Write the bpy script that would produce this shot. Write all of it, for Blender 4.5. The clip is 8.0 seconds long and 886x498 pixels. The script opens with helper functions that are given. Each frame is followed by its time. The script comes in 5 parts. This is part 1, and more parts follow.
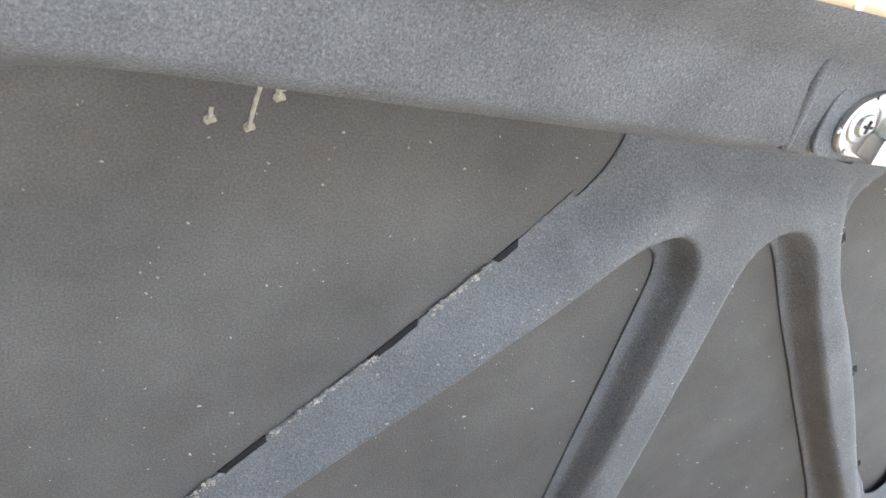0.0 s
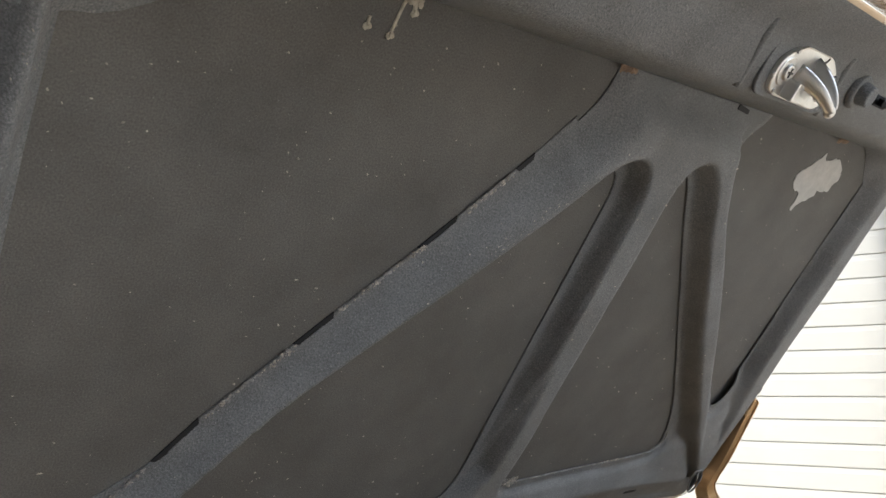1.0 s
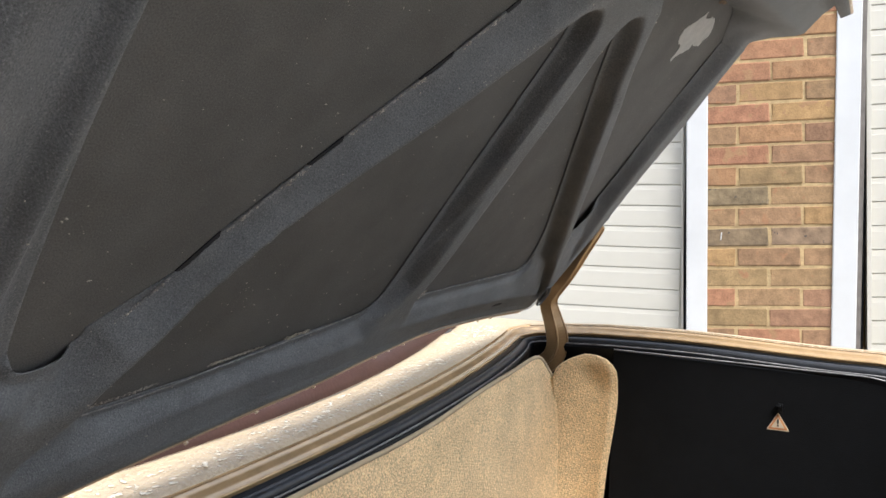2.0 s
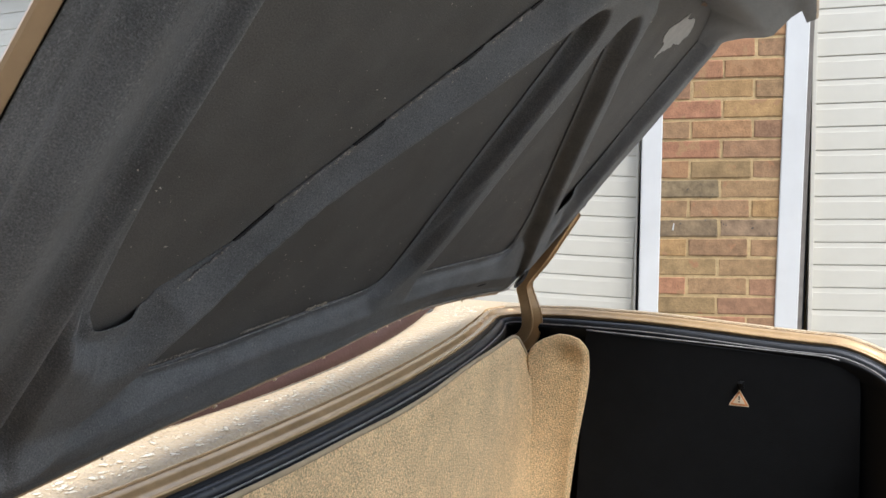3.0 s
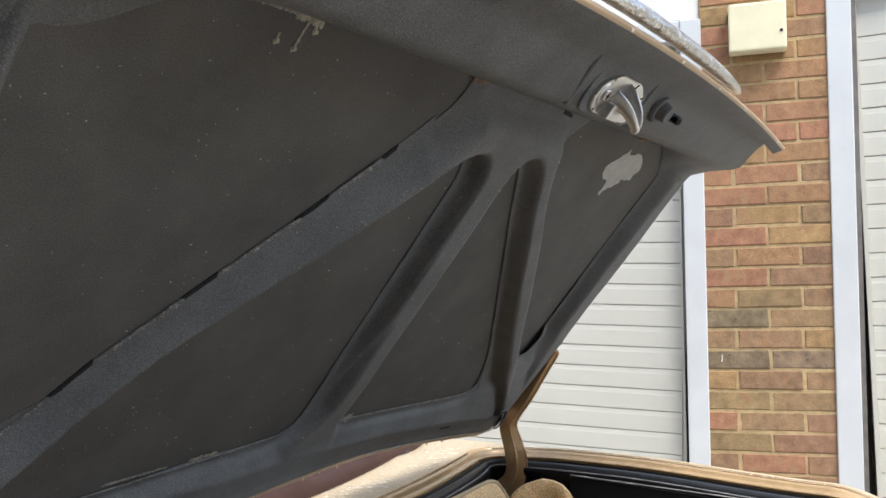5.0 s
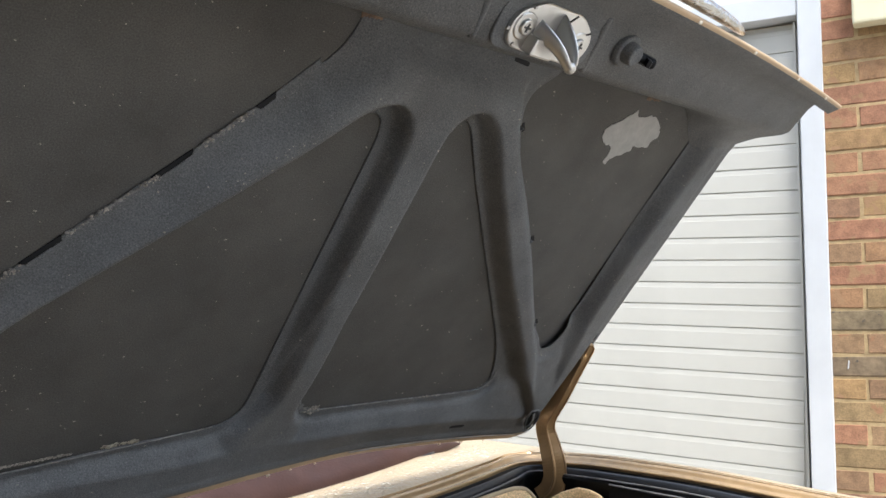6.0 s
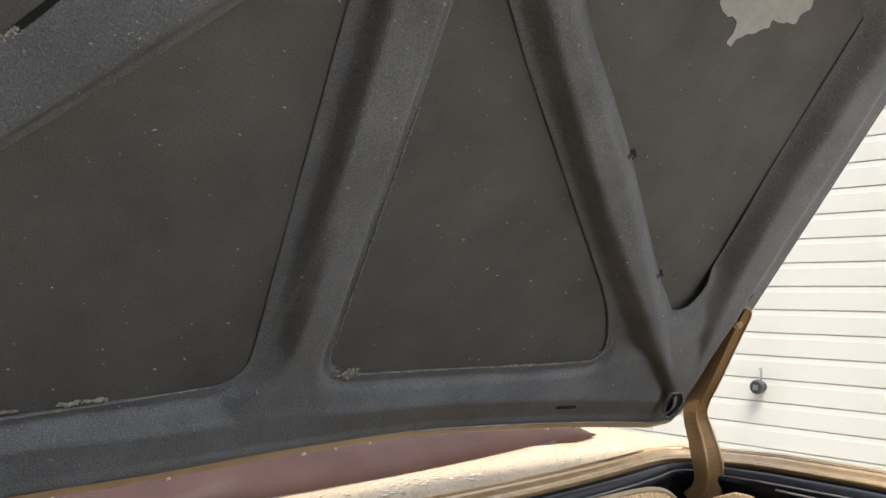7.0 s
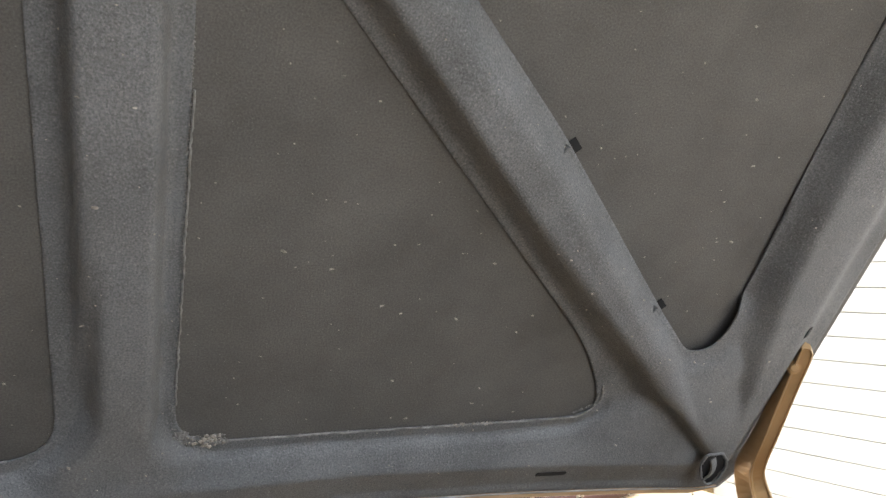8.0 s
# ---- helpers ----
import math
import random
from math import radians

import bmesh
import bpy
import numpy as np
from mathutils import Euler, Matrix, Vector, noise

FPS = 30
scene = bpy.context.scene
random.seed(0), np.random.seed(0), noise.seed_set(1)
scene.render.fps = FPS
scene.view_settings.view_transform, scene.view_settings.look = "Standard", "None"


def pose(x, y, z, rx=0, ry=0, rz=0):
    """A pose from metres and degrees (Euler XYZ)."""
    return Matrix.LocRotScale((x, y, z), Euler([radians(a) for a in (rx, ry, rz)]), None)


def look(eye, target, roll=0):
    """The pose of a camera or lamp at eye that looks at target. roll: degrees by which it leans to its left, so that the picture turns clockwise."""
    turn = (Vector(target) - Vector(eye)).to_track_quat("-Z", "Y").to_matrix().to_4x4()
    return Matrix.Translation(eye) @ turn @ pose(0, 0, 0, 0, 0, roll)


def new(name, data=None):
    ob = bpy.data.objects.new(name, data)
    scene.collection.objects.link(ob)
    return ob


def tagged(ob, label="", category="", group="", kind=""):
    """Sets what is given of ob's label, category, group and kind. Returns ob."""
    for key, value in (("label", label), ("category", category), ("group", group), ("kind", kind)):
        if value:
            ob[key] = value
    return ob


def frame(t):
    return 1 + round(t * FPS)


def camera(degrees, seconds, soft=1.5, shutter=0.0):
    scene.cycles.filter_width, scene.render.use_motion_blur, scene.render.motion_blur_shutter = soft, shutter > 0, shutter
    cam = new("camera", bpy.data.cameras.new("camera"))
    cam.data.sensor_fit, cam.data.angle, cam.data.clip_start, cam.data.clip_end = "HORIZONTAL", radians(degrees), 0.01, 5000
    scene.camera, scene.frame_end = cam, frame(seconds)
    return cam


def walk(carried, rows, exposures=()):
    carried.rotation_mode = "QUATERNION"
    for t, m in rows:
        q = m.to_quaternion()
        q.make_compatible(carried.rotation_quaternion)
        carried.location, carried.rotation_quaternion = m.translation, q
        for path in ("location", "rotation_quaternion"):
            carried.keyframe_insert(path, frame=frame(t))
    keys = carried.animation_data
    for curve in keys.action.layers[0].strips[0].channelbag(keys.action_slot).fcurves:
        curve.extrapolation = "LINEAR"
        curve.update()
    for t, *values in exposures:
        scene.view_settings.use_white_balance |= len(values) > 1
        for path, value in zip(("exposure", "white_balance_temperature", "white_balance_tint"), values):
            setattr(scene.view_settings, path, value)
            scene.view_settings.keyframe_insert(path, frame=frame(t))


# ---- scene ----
cam = camera(53.2, 8.0)
PATH = [
    (0, (0.224, 0.037, 1.404), (1.636, 1.435, 1.627), -2.3),
    (0.5, (0.115, 0.036, 1.35), (1.663, 1.267, 1.644), -3.6),
    (1, (0.007, 0.116, 1.32), (1.725, 1.116, 1.538), -3.8),
    (1.5, (-0.055, 0.156, 1.315), (1.807, 0.886, 1.27), -2.4),
    (2, (-0.13, 0.258, 1.33), (1.783, 0.808, 1.13), -1.5),
    (2.2, (-0.158, 0.299, 1.322), (1.767, 0.796, 1.097), -1.6),
    (3.3, (-0.223, 0.32, 1.327), (1.729, 0.707, 1.128), 0.4),
    (3.5, (-0.227, 0.311, 1.325), (1.732, 0.701, 1.206), -0.2),
    (4, (-0.239, 0.285, 1.327), (1.703, 0.764, 1.311), -0.5),
    (4.5, (-0.213, 0.228, 1.34), (1.703, 0.799, 1.381), -0.8),
    (4.7, (-0.182, 0.176, 1.347), (1.728, 0.769, 1.4), -0.9),
    (5.8, (0.035, -0.057, 1.333), (1.833, 0.817, 1.397), -0.7),
    (6, (0.081, -0.074, 1.307), (1.834, 0.887, 1.388), -0.9),
    (6.2, (0.133, -0.091, 1.274), (1.831, 0.961, 1.376), -1.4),
    (6.5, (0.231, -0.096, 1.222), (1.846, 1.073, 1.373), -2.6),
    (7, (0.391, -0.074, 1.229), (1.85, 1.289, 1.335), -1.4),
    (7.5, (0.55, -0.091, 1.22), (1.836, 1.437, 1.324), -1.3),
    (8, (0.723, -0.063, 1.266), (1.892, 1.558, 1.358), -1.4),
]
EXPO = [(0.0, 3.35, 5600, 9), (0.5, 1.85, 5700, 9), (1.0, 1.97, 6250, 9), (1.5, 1.77, 6250, 10), (2.0, 1.62, 6200, 10), (3.5, 1.30, 6100, 9), (4.0, 1.28, 6150, 9), (6.0, 1.54, 6050, 9), (6.5, 1.64, 6200, 10), (7.0, 1.68, 6400, 10), (7.5, 1.92, 6450, 10), (8.0, 2.34, 6350, 10)]
walk(cam, [(t, look(eye, target, roll)) for t, eye, target, roll in PATH], EXPO)

# ---- light: a bright overcast day ----
SUN_EL, SUN_AZ = radians(58), radians(222)
world = bpy.data.worlds.new("overcast_sky")
scene.world = world
world.use_nodes = True
wn = world.node_tree.nodes
sky = wn.new("ShaderNodeTexSky")
sky.sky_type = "NISHITA"
sky.sun_disc = False
sky.sun_elevation, sky.sun_rotation = SUN_EL, SUN_AZ
sky.air_density, sky.dust_density, sky.ozone_density = 1.0, 1.5, 1.2
# thin cloud takes part of the blue out of the sky
cloud = wn.new("ShaderNodeHueSaturation")
cloud.inputs["Saturation"].default_value = 0.5
world.node_tree.links.new(sky.outputs[0], cloud.inputs["Color"])
world.node_tree.links.new(cloud.outputs[0], wn["Background"].inputs[0])
wn["Background"].inputs[1].default_value = 0.15
sun_data = bpy.data.lights.new("sun", "SUN")
sun_data.energy, sun_data.angle, sun_data.color = 1.9, radians(25), (1.0, 0.96, 0.90)
sun = new("sun", sun_data)
SUN_DIR = Vector((math.sin(SUN_AZ) * math.cos(SUN_EL), math.cos(SUN_AZ) * math.cos(SUN_EL), math.sin(SUN_EL)))
sun.matrix_world = look(SUN_DIR * 20, (0, 0, 0))


# ---- materials ----
def mat(name, base, rough=0.5, metal=0.0, coat=0.0, var=0.25, scale=8.0, bump=0.0, bump_scale=200.0, spots=None, spot_scale=60.0, spot_cut=0.7, obj_random=0.0, spec=0.5, bump_dist=0.002, rough_var=0.0, grain=0.0, grain_scale=500.0, lumps=0.0, lump_scale=240.0):
    """A surface with colour variation at two scales, a fine relief and optional flecks."""
    m = bpy.data.materials.new(name)
    m.use_nodes = True
    nt = m.node_tree
    nd, lk = nt.nodes, nt.links
    b = nd["Principled BSDF"]
    b.inputs["Roughness"].default_value = rough
    b.inputs["Metallic"].default_value = metal
    b.inputs["Coat Weight"].default_value = coat
    b.inputs["Coat Roughness"].default_value = 0.12
    b.inputs["Specular IOR Level"].default_value = spec
    tc = nd.new("ShaderNodeTexCoord")
    place = tc.outputs["Object"]
    if obj_random:
        oi = nd.new("ShaderNodeObjectInfo")
        far = nd.new("ShaderNodeMath")
        far.operation = "MULTIPLY"
        far.inputs[1].default_value = 53.0
        lk.new(oi.outputs["Random"], far.inputs[0])
        shift = nd.new("ShaderNodeVectorMath")
        lk.new(place, shift.inputs[0])
        lk.new(far.outputs[0], shift.inputs[1])
        place = shift.outputs[0]
    n1 = nd.new("ShaderNodeTexNoise")
    n1.inputs["Scale"].default_value = scale
    n1.inputs["Detail"].default_value = 6.0
    n1.inputs["Roughness"].default_value = 0.62
    lk.new(place, n1.inputs["Vector"])
    ramp = nd.new("ShaderNodeValToRGB")
    ramp.color_ramp.elements[0].position, ramp.color_ramp.elements[1].position = 0.3, 0.7
    ramp.color_ramp.elements[0].color = (*[c * (1 - var) for c in base], 1)
    ramp.color_ramp.elements[1].color = (*[min(1, c * (1 + var)) for c in base], 1)
    lk.new(n1.outputs["Fac"], ramp.inputs[0])
    col = ramp.outputs[0]
    if obj_random:
        info = nd.new("ShaderNodeObjectInfo")
        hsv = nd.new("ShaderNodeHueSaturation")
        mr = nd.new("ShaderNodeMapRange")
        mr.inputs["To Min"].default_value, mr.inputs["To Max"].default_value = 1 - obj_random, 1 + obj_random
        lk.new(info.outputs["Random"], mr.inputs["Value"])
        lk.new(mr.outputs[0], hsv.inputs["Value"])
        mr2 = nd.new("ShaderNodeMapRange")
        mr2.inputs["To Min"].default_value, mr2.inputs["To Max"].default_value = 0.485, 0.52
        wm = nd.new("ShaderNodeMath")
        wm.operation = "FRACT"
        w2 = nd.new("ShaderNodeMath")
        w2.operation = "MULTIPLY"
        w2.inputs[1].default_value = 7.31
        lk.new(info.outputs["Random"], w2.inputs[0])
        lk.new(w2.outputs[0], wm.inputs[0])
        lk.new(wm.outputs[0], mr2.inputs["Value"])
        lk.new(mr2.outputs[0], hsv.inputs["Hue"])
        lk.new(col, hsv.inputs["Color"])
        col = hsv.outputs[0]
    if grain:
        n4 = nd.new("ShaderNodeTexNoise")
        n4.inputs["Scale"].default_value = grain_scale
        n4.inputs["Detail"].default_value = 3.0
        lk.new(place, n4.inputs["Vector"])
        mg = nd.new("ShaderNodeMapRange")
        mg.inputs["From Min"].default_value, mg.inputs["From Max"].default_value = 0.32, 0.68
        mg.inputs["To Min"].default_value, mg.inputs["To Max"].default_value = 1 - grain, 1 + grain
        lk.new(n4.outputs["Fac"], mg.inputs["Value"])
        hg = nd.new("ShaderNodeHueSaturation")
        lk.new(mg.outputs[0], hg.inputs["Value"])
        lk.new(col, hg.inputs["Color"])
        col = hg.outputs[0]
    if spots:
        n2 = nd.new("ShaderNodeTexNoise")
        n2.inputs["Scale"].default_value = spot_scale
        n2.inputs["Detail"].default_value = 3.0
        lk.new(place, n2.inputs["Vector"])
        r2 = nd.new("ShaderNodeValToRGB")
        r2.color_ramp.elements[0].position, r2.color_ramp.elements[1].position = spot_cut, min(1, spot_cut + 0.05)
        lk.new(n2.outputs["Fac"], r2.inputs[0])
        mix = nd.new("ShaderNodeMix")
        mix.data_type = "RGBA"
        lk.new(r2.outputs[0], mix.inputs[0])
        lk.new(col, mix.inputs[6])
        mix.inputs[7].default_value = (*spots, 1)
        col = mix.outputs[2]
    lk.new(col, b.inputs["Base Color"])
    if rough_var:
        rr = nd.new("ShaderNodeMapRange")
        rr.inputs["To Min"].default_value, rr.inputs["To Max"].default_value = max(0.02, rough - rough_var), rough + rough_var
        lk.new(n1.outputs["Fac"], rr.inputs["Value"])
        lk.new(rr.outputs[0], b.inputs["Roughness"])
    if bump:
        n3 = nd.new("ShaderNodeTexNoise")
        n3.inputs["Scale"].default_value = bump_scale
        n3.inputs["Detail"].default_value = 4.0
        lk.new(place, n3.inputs["Vector"])
        bp = nd.new("ShaderNodeBump")
        bp.inputs["Strength"].default_value = bump
        bp.inputs["Distance"].default_value = bump_dist
        height = n3.outputs["Fac"]
        if lumps:
            # scattered thicker spatters in the coat
            n5 = nd.new("ShaderNodeTexNoise")
            n5.inputs["Scale"].default_value = lump_scale
            n5.inputs["Detail"].default_value = 2.0
            lk.new(place, n5.inputs["Vector"])
            ml = nd.new("ShaderNodeMapRange")
            ml.interpolation_type = "SMOOTHSTEP"
            ml.inputs["From Min"].default_value, ml.inputs["From Max"].default_value = 0.54, 0.68
            ml.inputs["To Max"].default_value = lumps
            lk.new(n5.outputs["Fac"], ml.inputs["Value"])
            total = nd.new("ShaderNodeMath")
            lk.new(height, total.inputs[0])
            lk.new(ml.outputs[0], total.inputs[1])
            height = total.outputs[0]
        lk.new(height, bp.inputs["Height"])
        lk.new(bp.outputs[0], b.inputs["Normal"])
    return m


M_UNDER = mat("dusty_black_underseal", (0.158, 0.160, 0.157), 0.58, spec=0.16, var=0.2, scale=14, bump=0.5, bump_scale=720, bump_dist=0.0012, lumps=0.5, lump_scale=420, spots=(0.26, 0.255, 0.24), spot_scale=700, spot_cut=0.658, rough_var=0.12, grain=0.26, grain_scale=700)
M_SKIN = mat("black_painted_skin", (0.122, 0.116, 0.106), 0.62, spec=0.08, var=0.2, scale=9, bump=0.3, bump_scale=760, bump_dist=0.0010, lumps=0.4, lump_scale=460, spots=(0.24, 0.235, 0.22), spot_scale=680, spot_cut=0.69, rough_var=0.1, grain=0.18, grain_scale=700)
M_GOLD = mat("champagne_gold_paint", (0.48, 0.33, 0.185), 0.40, metal=0.12, coat=0.15, var=0.08, scale=30, bump=0.08, bump_scale=300)
M_GOLD_IN = mat("ochre_hinge_paint", (0.47, 0.30, 0.14), 0.28, metal=0.25, coat=0.3, var=0.12, scale=25, bump=0.08, bump_scale=120)
M_WET = mat("wet_champagne_paint", (0.52, 0.40, 0.255), 0.40, metal=0.0, coat=0.22, var=0.06, scale=30, bump=1.0, bump_scale=140, bump_dist=0.006)
M_LIP = mat("champagne_gutter_paint", (0.52, 0.345, 0.17), 0.24, metal=0.42, coat=0.5, var=0.14, scale=40, bump=0.12, bump_scale=160)
M_CHROME = mat("bright_zinc_plate", (0.66, 0.645, 0.61), 0.38, metal=1.0, var=0.06, scale=60, bump=0.12, bump_scale=120)
M_CHROME_WET = mat("wet_chrome", (0.58, 0.56, 0.52), 0.12, metal=1.0, var=0.35, scale=70, bump=1.0, bump_scale=80, bump_dist=0.006)
M_BLACK = mat("black_trim_board", (0.0062, 0.0066, 0.0075), 0.7, var=0.2, scale=20, bump=0.25, bump_scale=500, spec=0.14)
M_TUB = mat("black_inner_metal", (0.004, 0.0042, 0.0048), 0.4, var=0.3, scale=12, bump=0.2, bump_scale=150, spec=0.2)
# pale base paints the highlights along the board lip and body flange
M_EDGE = mat("pale_grey_edge", (0.30, 0.29, 0.28), 0.3, metal=0.2, var=0.4, scale=30, bump=0.1, bump_scale=200)
M_RUBBER = mat("black_rubber_seal", (0.022, 0.024, 0.028), 0.38, var=0.25, scale=40, bump=0.2, bump_scale=200, spots=(0.2, 0.18, 0.15), spot_scale=70, spot_cut=0.72)
M_CARPET = mat("beige_carpet", (0.84, 0.60, 0.33), 0.95, var=0.1, scale=14, bump=0.9, bump_scale=360, bump_dist=0.0035, spec=0.1, grain=0.35, grain_scale=380)
# dark base chosen so the unseen boot floor bounces little light
M_FLOOR_DARK = mat("dark_boot_floor", (0.045, 0.040, 0.035), 0.95, var=0.25, scale=14, bump=0.6, bump_scale=300, spec=0.1)
M_WELT = mat("beige_welt", (0.50, 0.385, 0.235), 0.7, var=0.15, scale=40, bump=0.3, bump_scale=300)
M_VINYL = mat("burgundy_vinyl", (0.047, 0.022, 0.0165), 0.5, var=0.18, scale=18, bump=0.25, bump_scale=260, spec=0.28)
M_CHIP = mat("bare_grey_primer", (0.40, 0.39, 0.36), 0.6, var=0.12, scale=60, bump=0.2, bump_scale=300)
M_SEALANT = mat("pale_crumbling_sealant", (0.34, 0.31, 0.26), 0.85, var=0.6, scale=160, bump=0.8, bump_scale=300)
M_CRUST = mat("pale_yellow_crust", (0.40, 0.36, 0.28), 0.85, var=0.4, scale=160, bump=0.8, bump_scale=300)
M_RUST = mat("rusty_sealant", (0.19, 0.125, 0.08), 0.9, var=0.6, scale=120, bump=0.8, bump_scale=300)
M_WATER = mat("water_bead", (0.88, 0.78, 0.60), 0.06, metal=0.0, coat=1.0, var=0.05, scale=30, spec=0.8)
M_DOOR = mat("white_door_paint", (0.515, 0.492, 0.425), 0.45, var=0.05, scale=4, bump=0.06, bump_scale=60, spots=(0.42, 0.40, 0.35), spot_scale=14, spot_cut=0.78)
M_FRAME = mat("white_frame_gloss", (0.54, 0.54, 0.53), 0.3, var=0.05, scale=6, bump=0.1, bump_scale=40)
# grey base paints the shaded strip beside the white door post
M_REBATE_SHADE = mat("rebate_shade_grey", (0.13, 0.115, 0.10), 0.8, var=0.3, scale=20, bump=0.3, bump_scale=120)
# near-black base paints the shade inside holes, creases and gaps
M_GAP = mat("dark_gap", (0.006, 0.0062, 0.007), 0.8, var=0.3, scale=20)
M_RED = mat("red_brick", (0.295, 0.158, 0.077), 0.9, var=0.28, scale=26, bump=0.6, bump_scale=120, spots=(0.29, 0.165, 0.082), spot_scale=22, spot_cut=0.58, obj_random=0.09, grain=0.18, grain_scale=260)
M_BROWN = mat("brown_brick", (0.250, 0.148, 0.077), 0.9, var=0.28, scale=26, bump=0.7, bump_scale=90, spots=(0.29, 0.150, 0.075), spot_scale=17, spot_cut=0.63, obj_random=0.09, grain=0.18, grain_scale=260)
M_DARK = mat("dark_burnt_brick", (0.195, 0.132, 0.080), 0.9, var=0.4, scale=26, bump=0.7, bump_scale=90, spots=(0.05, 0.045, 0.04), spot_scale=45, spot_cut=0.66, obj_random=0.15)
# dark base for the unseen wall that keeps light off the lid
M_LIGHT_BLOCK = mat("light_block_grey", (0.065, 0.06, 0.055), 0.9, var=0.3, scale=6, bump=0.6, bump_scale=60)
M_MORTAR = mat("sandy_mortar", (0.41, 0.295, 0.148), 0.95, var=0.25, scale=30, bump=0.8, bump_scale=140)
M_ROOFTILE = mat("mossy_roof_tile", (0.27, 0.20, 0.13), 0.95, var=0.5, scale=14, bump=1.0, bump_scale=60, spots=(0.34, 0.29, 0.13), spot_scale=26, spot_cut=0.50, obj_random=0.25, bump_dist=0.01)
M_PVC = mat("white_plastic", (0.66, 0.63, 0.56), 0.35, var=0.05, scale=5)
M_EAVE = mat("dark_blue_grey_felt", (0.045, 0.055, 0.085), 0.6, var=0.2, scale=20)
M_CREAM = mat("cream_plastic", (0.66, 0.60, 0.40), 0.45, var=0.06, scale=12, bump=0.05, bump_scale=80)
M_KNOB = mat("worn_black_knob", (0.03, 0.03, 0.03), 0.35, var=0.3, scale=60)
M_STEEL = mat("dull_steel", (0.42, 0.41, 0.39), 0.35, metal=1.0, var=0.2, scale=60)
M_GROUND = mat("pale_concrete_drive", (0.42, 0.40, 0.37), 0.9, var=0.2, scale=3, bump=0.5, bump_scale=120, spots=(0.22, 0.21, 0.19), spot_scale=9, spot_cut=0.6)
M_ORANGE = mat("faded_orange_print", (0.62, 0.25, 0.09), 0.6, var=0.15, scale=90)
M_STICKER = mat("pale_sticker", (0.62, 0.50, 0.36), 0.55, var=0.1, scale=90)
M_INK = mat("black_ink", (0.02, 0.02, 0.02), 0.6)
M_LEAF = mat("green_leaf", (0.12, 0.17, 0.06), 0.7, var=0.4, scale=4)
M_BARK = mat("grey_bark", (0.13, 0.10, 0.075), 0.95, var=0.4, scale=12, bump=0.8, bump_scale=40)


# ---- mesh helpers ----
def obj(name, bm, material, parent=None, label="", smooth=False, m=None):
    me = bpy.data.meshes.new(name)
    if smooth:
        for f in bm.faces:
            f.smooth = True
    bm.to_mesh(me)
    bm.free()
    for one in (material if isinstance(material, (list, tuple)) else [material]):
        me.materials.append(one)
    ob = new(name, me)
    if parent is not None:
        ob.parent = parent
    if m is not None:
        ob.matrix_basis = m
    if label:
        tagged(ob, label)
    return ob


def part(name, bm, material, parent, label="", smooth=False, m=None):
    return obj(name, bm, material, parent, label, smooth, m)


def box(x0, x1, y0, y1, z0, z1, bevel=0.0, segments=1):
    bm = bmesh.new()
    bmesh.ops.create_cube(bm, size=1.0)
    for v in bm.verts:
        v.co = Vector(((x0 + x1) / 2 + v.co.x * (x1 - x0), (y0 + y1) / 2 + v.co.y * (y1 - y0), (z0 + z1) / 2 + v.co.z * (z1 - z0)))
    if bevel:
        bmesh.ops.bevel(bm, geom=bm.edges[:], offset=bevel, segments=segments, affect="EDGES", profile=0.6)
    return bm


def join(*bms):
    """All the given meshes as one."""
    out = bmesh.new()
    for b in bms:
        me = bpy.data.meshes.new("tmp")
        b.to_mesh(me)
        b.free()
        out.from_mesh(me)
        bpy.data.meshes.remove(me)
    return out


def moved(bm, m):
    bmesh.ops.transform(bm, matrix=m, verts=bm.verts)
    return bm


def cyl(r0, r1, h, n=24, bevel=0.0):
    bm = bmesh.new()
    bmesh.ops.create_cone(bm, cap_ends=True, segments=n, radius1=r0, radius2=r1, depth=h)
    if bevel:
        bmesh.ops.bevel(bm, geom=[e for e in bm.edges if len(e.link_faces) == 2 and e.calc_face_angle(0) > 0.6], offset=bevel, segments=2, affect="EDGES", profile=0.5)
    return bm


def loft(rings, close_u=False, close_v=False, caps=False):
    """A skin over rows of points, all of one length."""
    bm = bmesh.new()
    rows = [[bm.verts.new(p) for p in ring] for ring in rings]
    nr, nc = len(rows), len(rows[0])
    for i in range(nr if close_u else nr - 1):
        for j in range(nc if close_v else nc - 1):
            a, b = rows[i], rows[(i + 1) % nr]
            bm.faces.new((a[j], a[(j + 1) % nc], b[(j + 1) % nc], b[j]))
    if caps and close_v:
        bm.faces.new(list(reversed(rows[0])))
        bm.faces.new(rows[-1])
    bmesh.ops.recalc_face_normals(bm, faces=bm.faces)
    return bm


def prism(outline, depth, bevel=0.0, segments=2):
    """A flat outline in x and y, raised along z by depth, with softened edges."""
    bm = bmesh.new()
    vs = [bm.verts.new((x, y, 0)) for x, y in outline]
    f = bm.faces.new(vs)
    r = bmesh.ops.extrude_face_region(bm, geom=[f])
    bmesh.ops.translate(bm, vec=(0, 0, depth), verts=[g for g in r["geom"] if isinstance(g, bmesh.types.BMVert)])
    bmesh.ops.recalc_face_normals(bm, faces=bm.faces)
    if bevel:
        bmesh.ops.bevel(bm, geom=[e for e in bm.edges if all(abs(v.co.z - depth) < 1e-6 for v in e.verts)], offset=bevel, segments=segments, affect="EDGES", profile=0.5)
    return bm


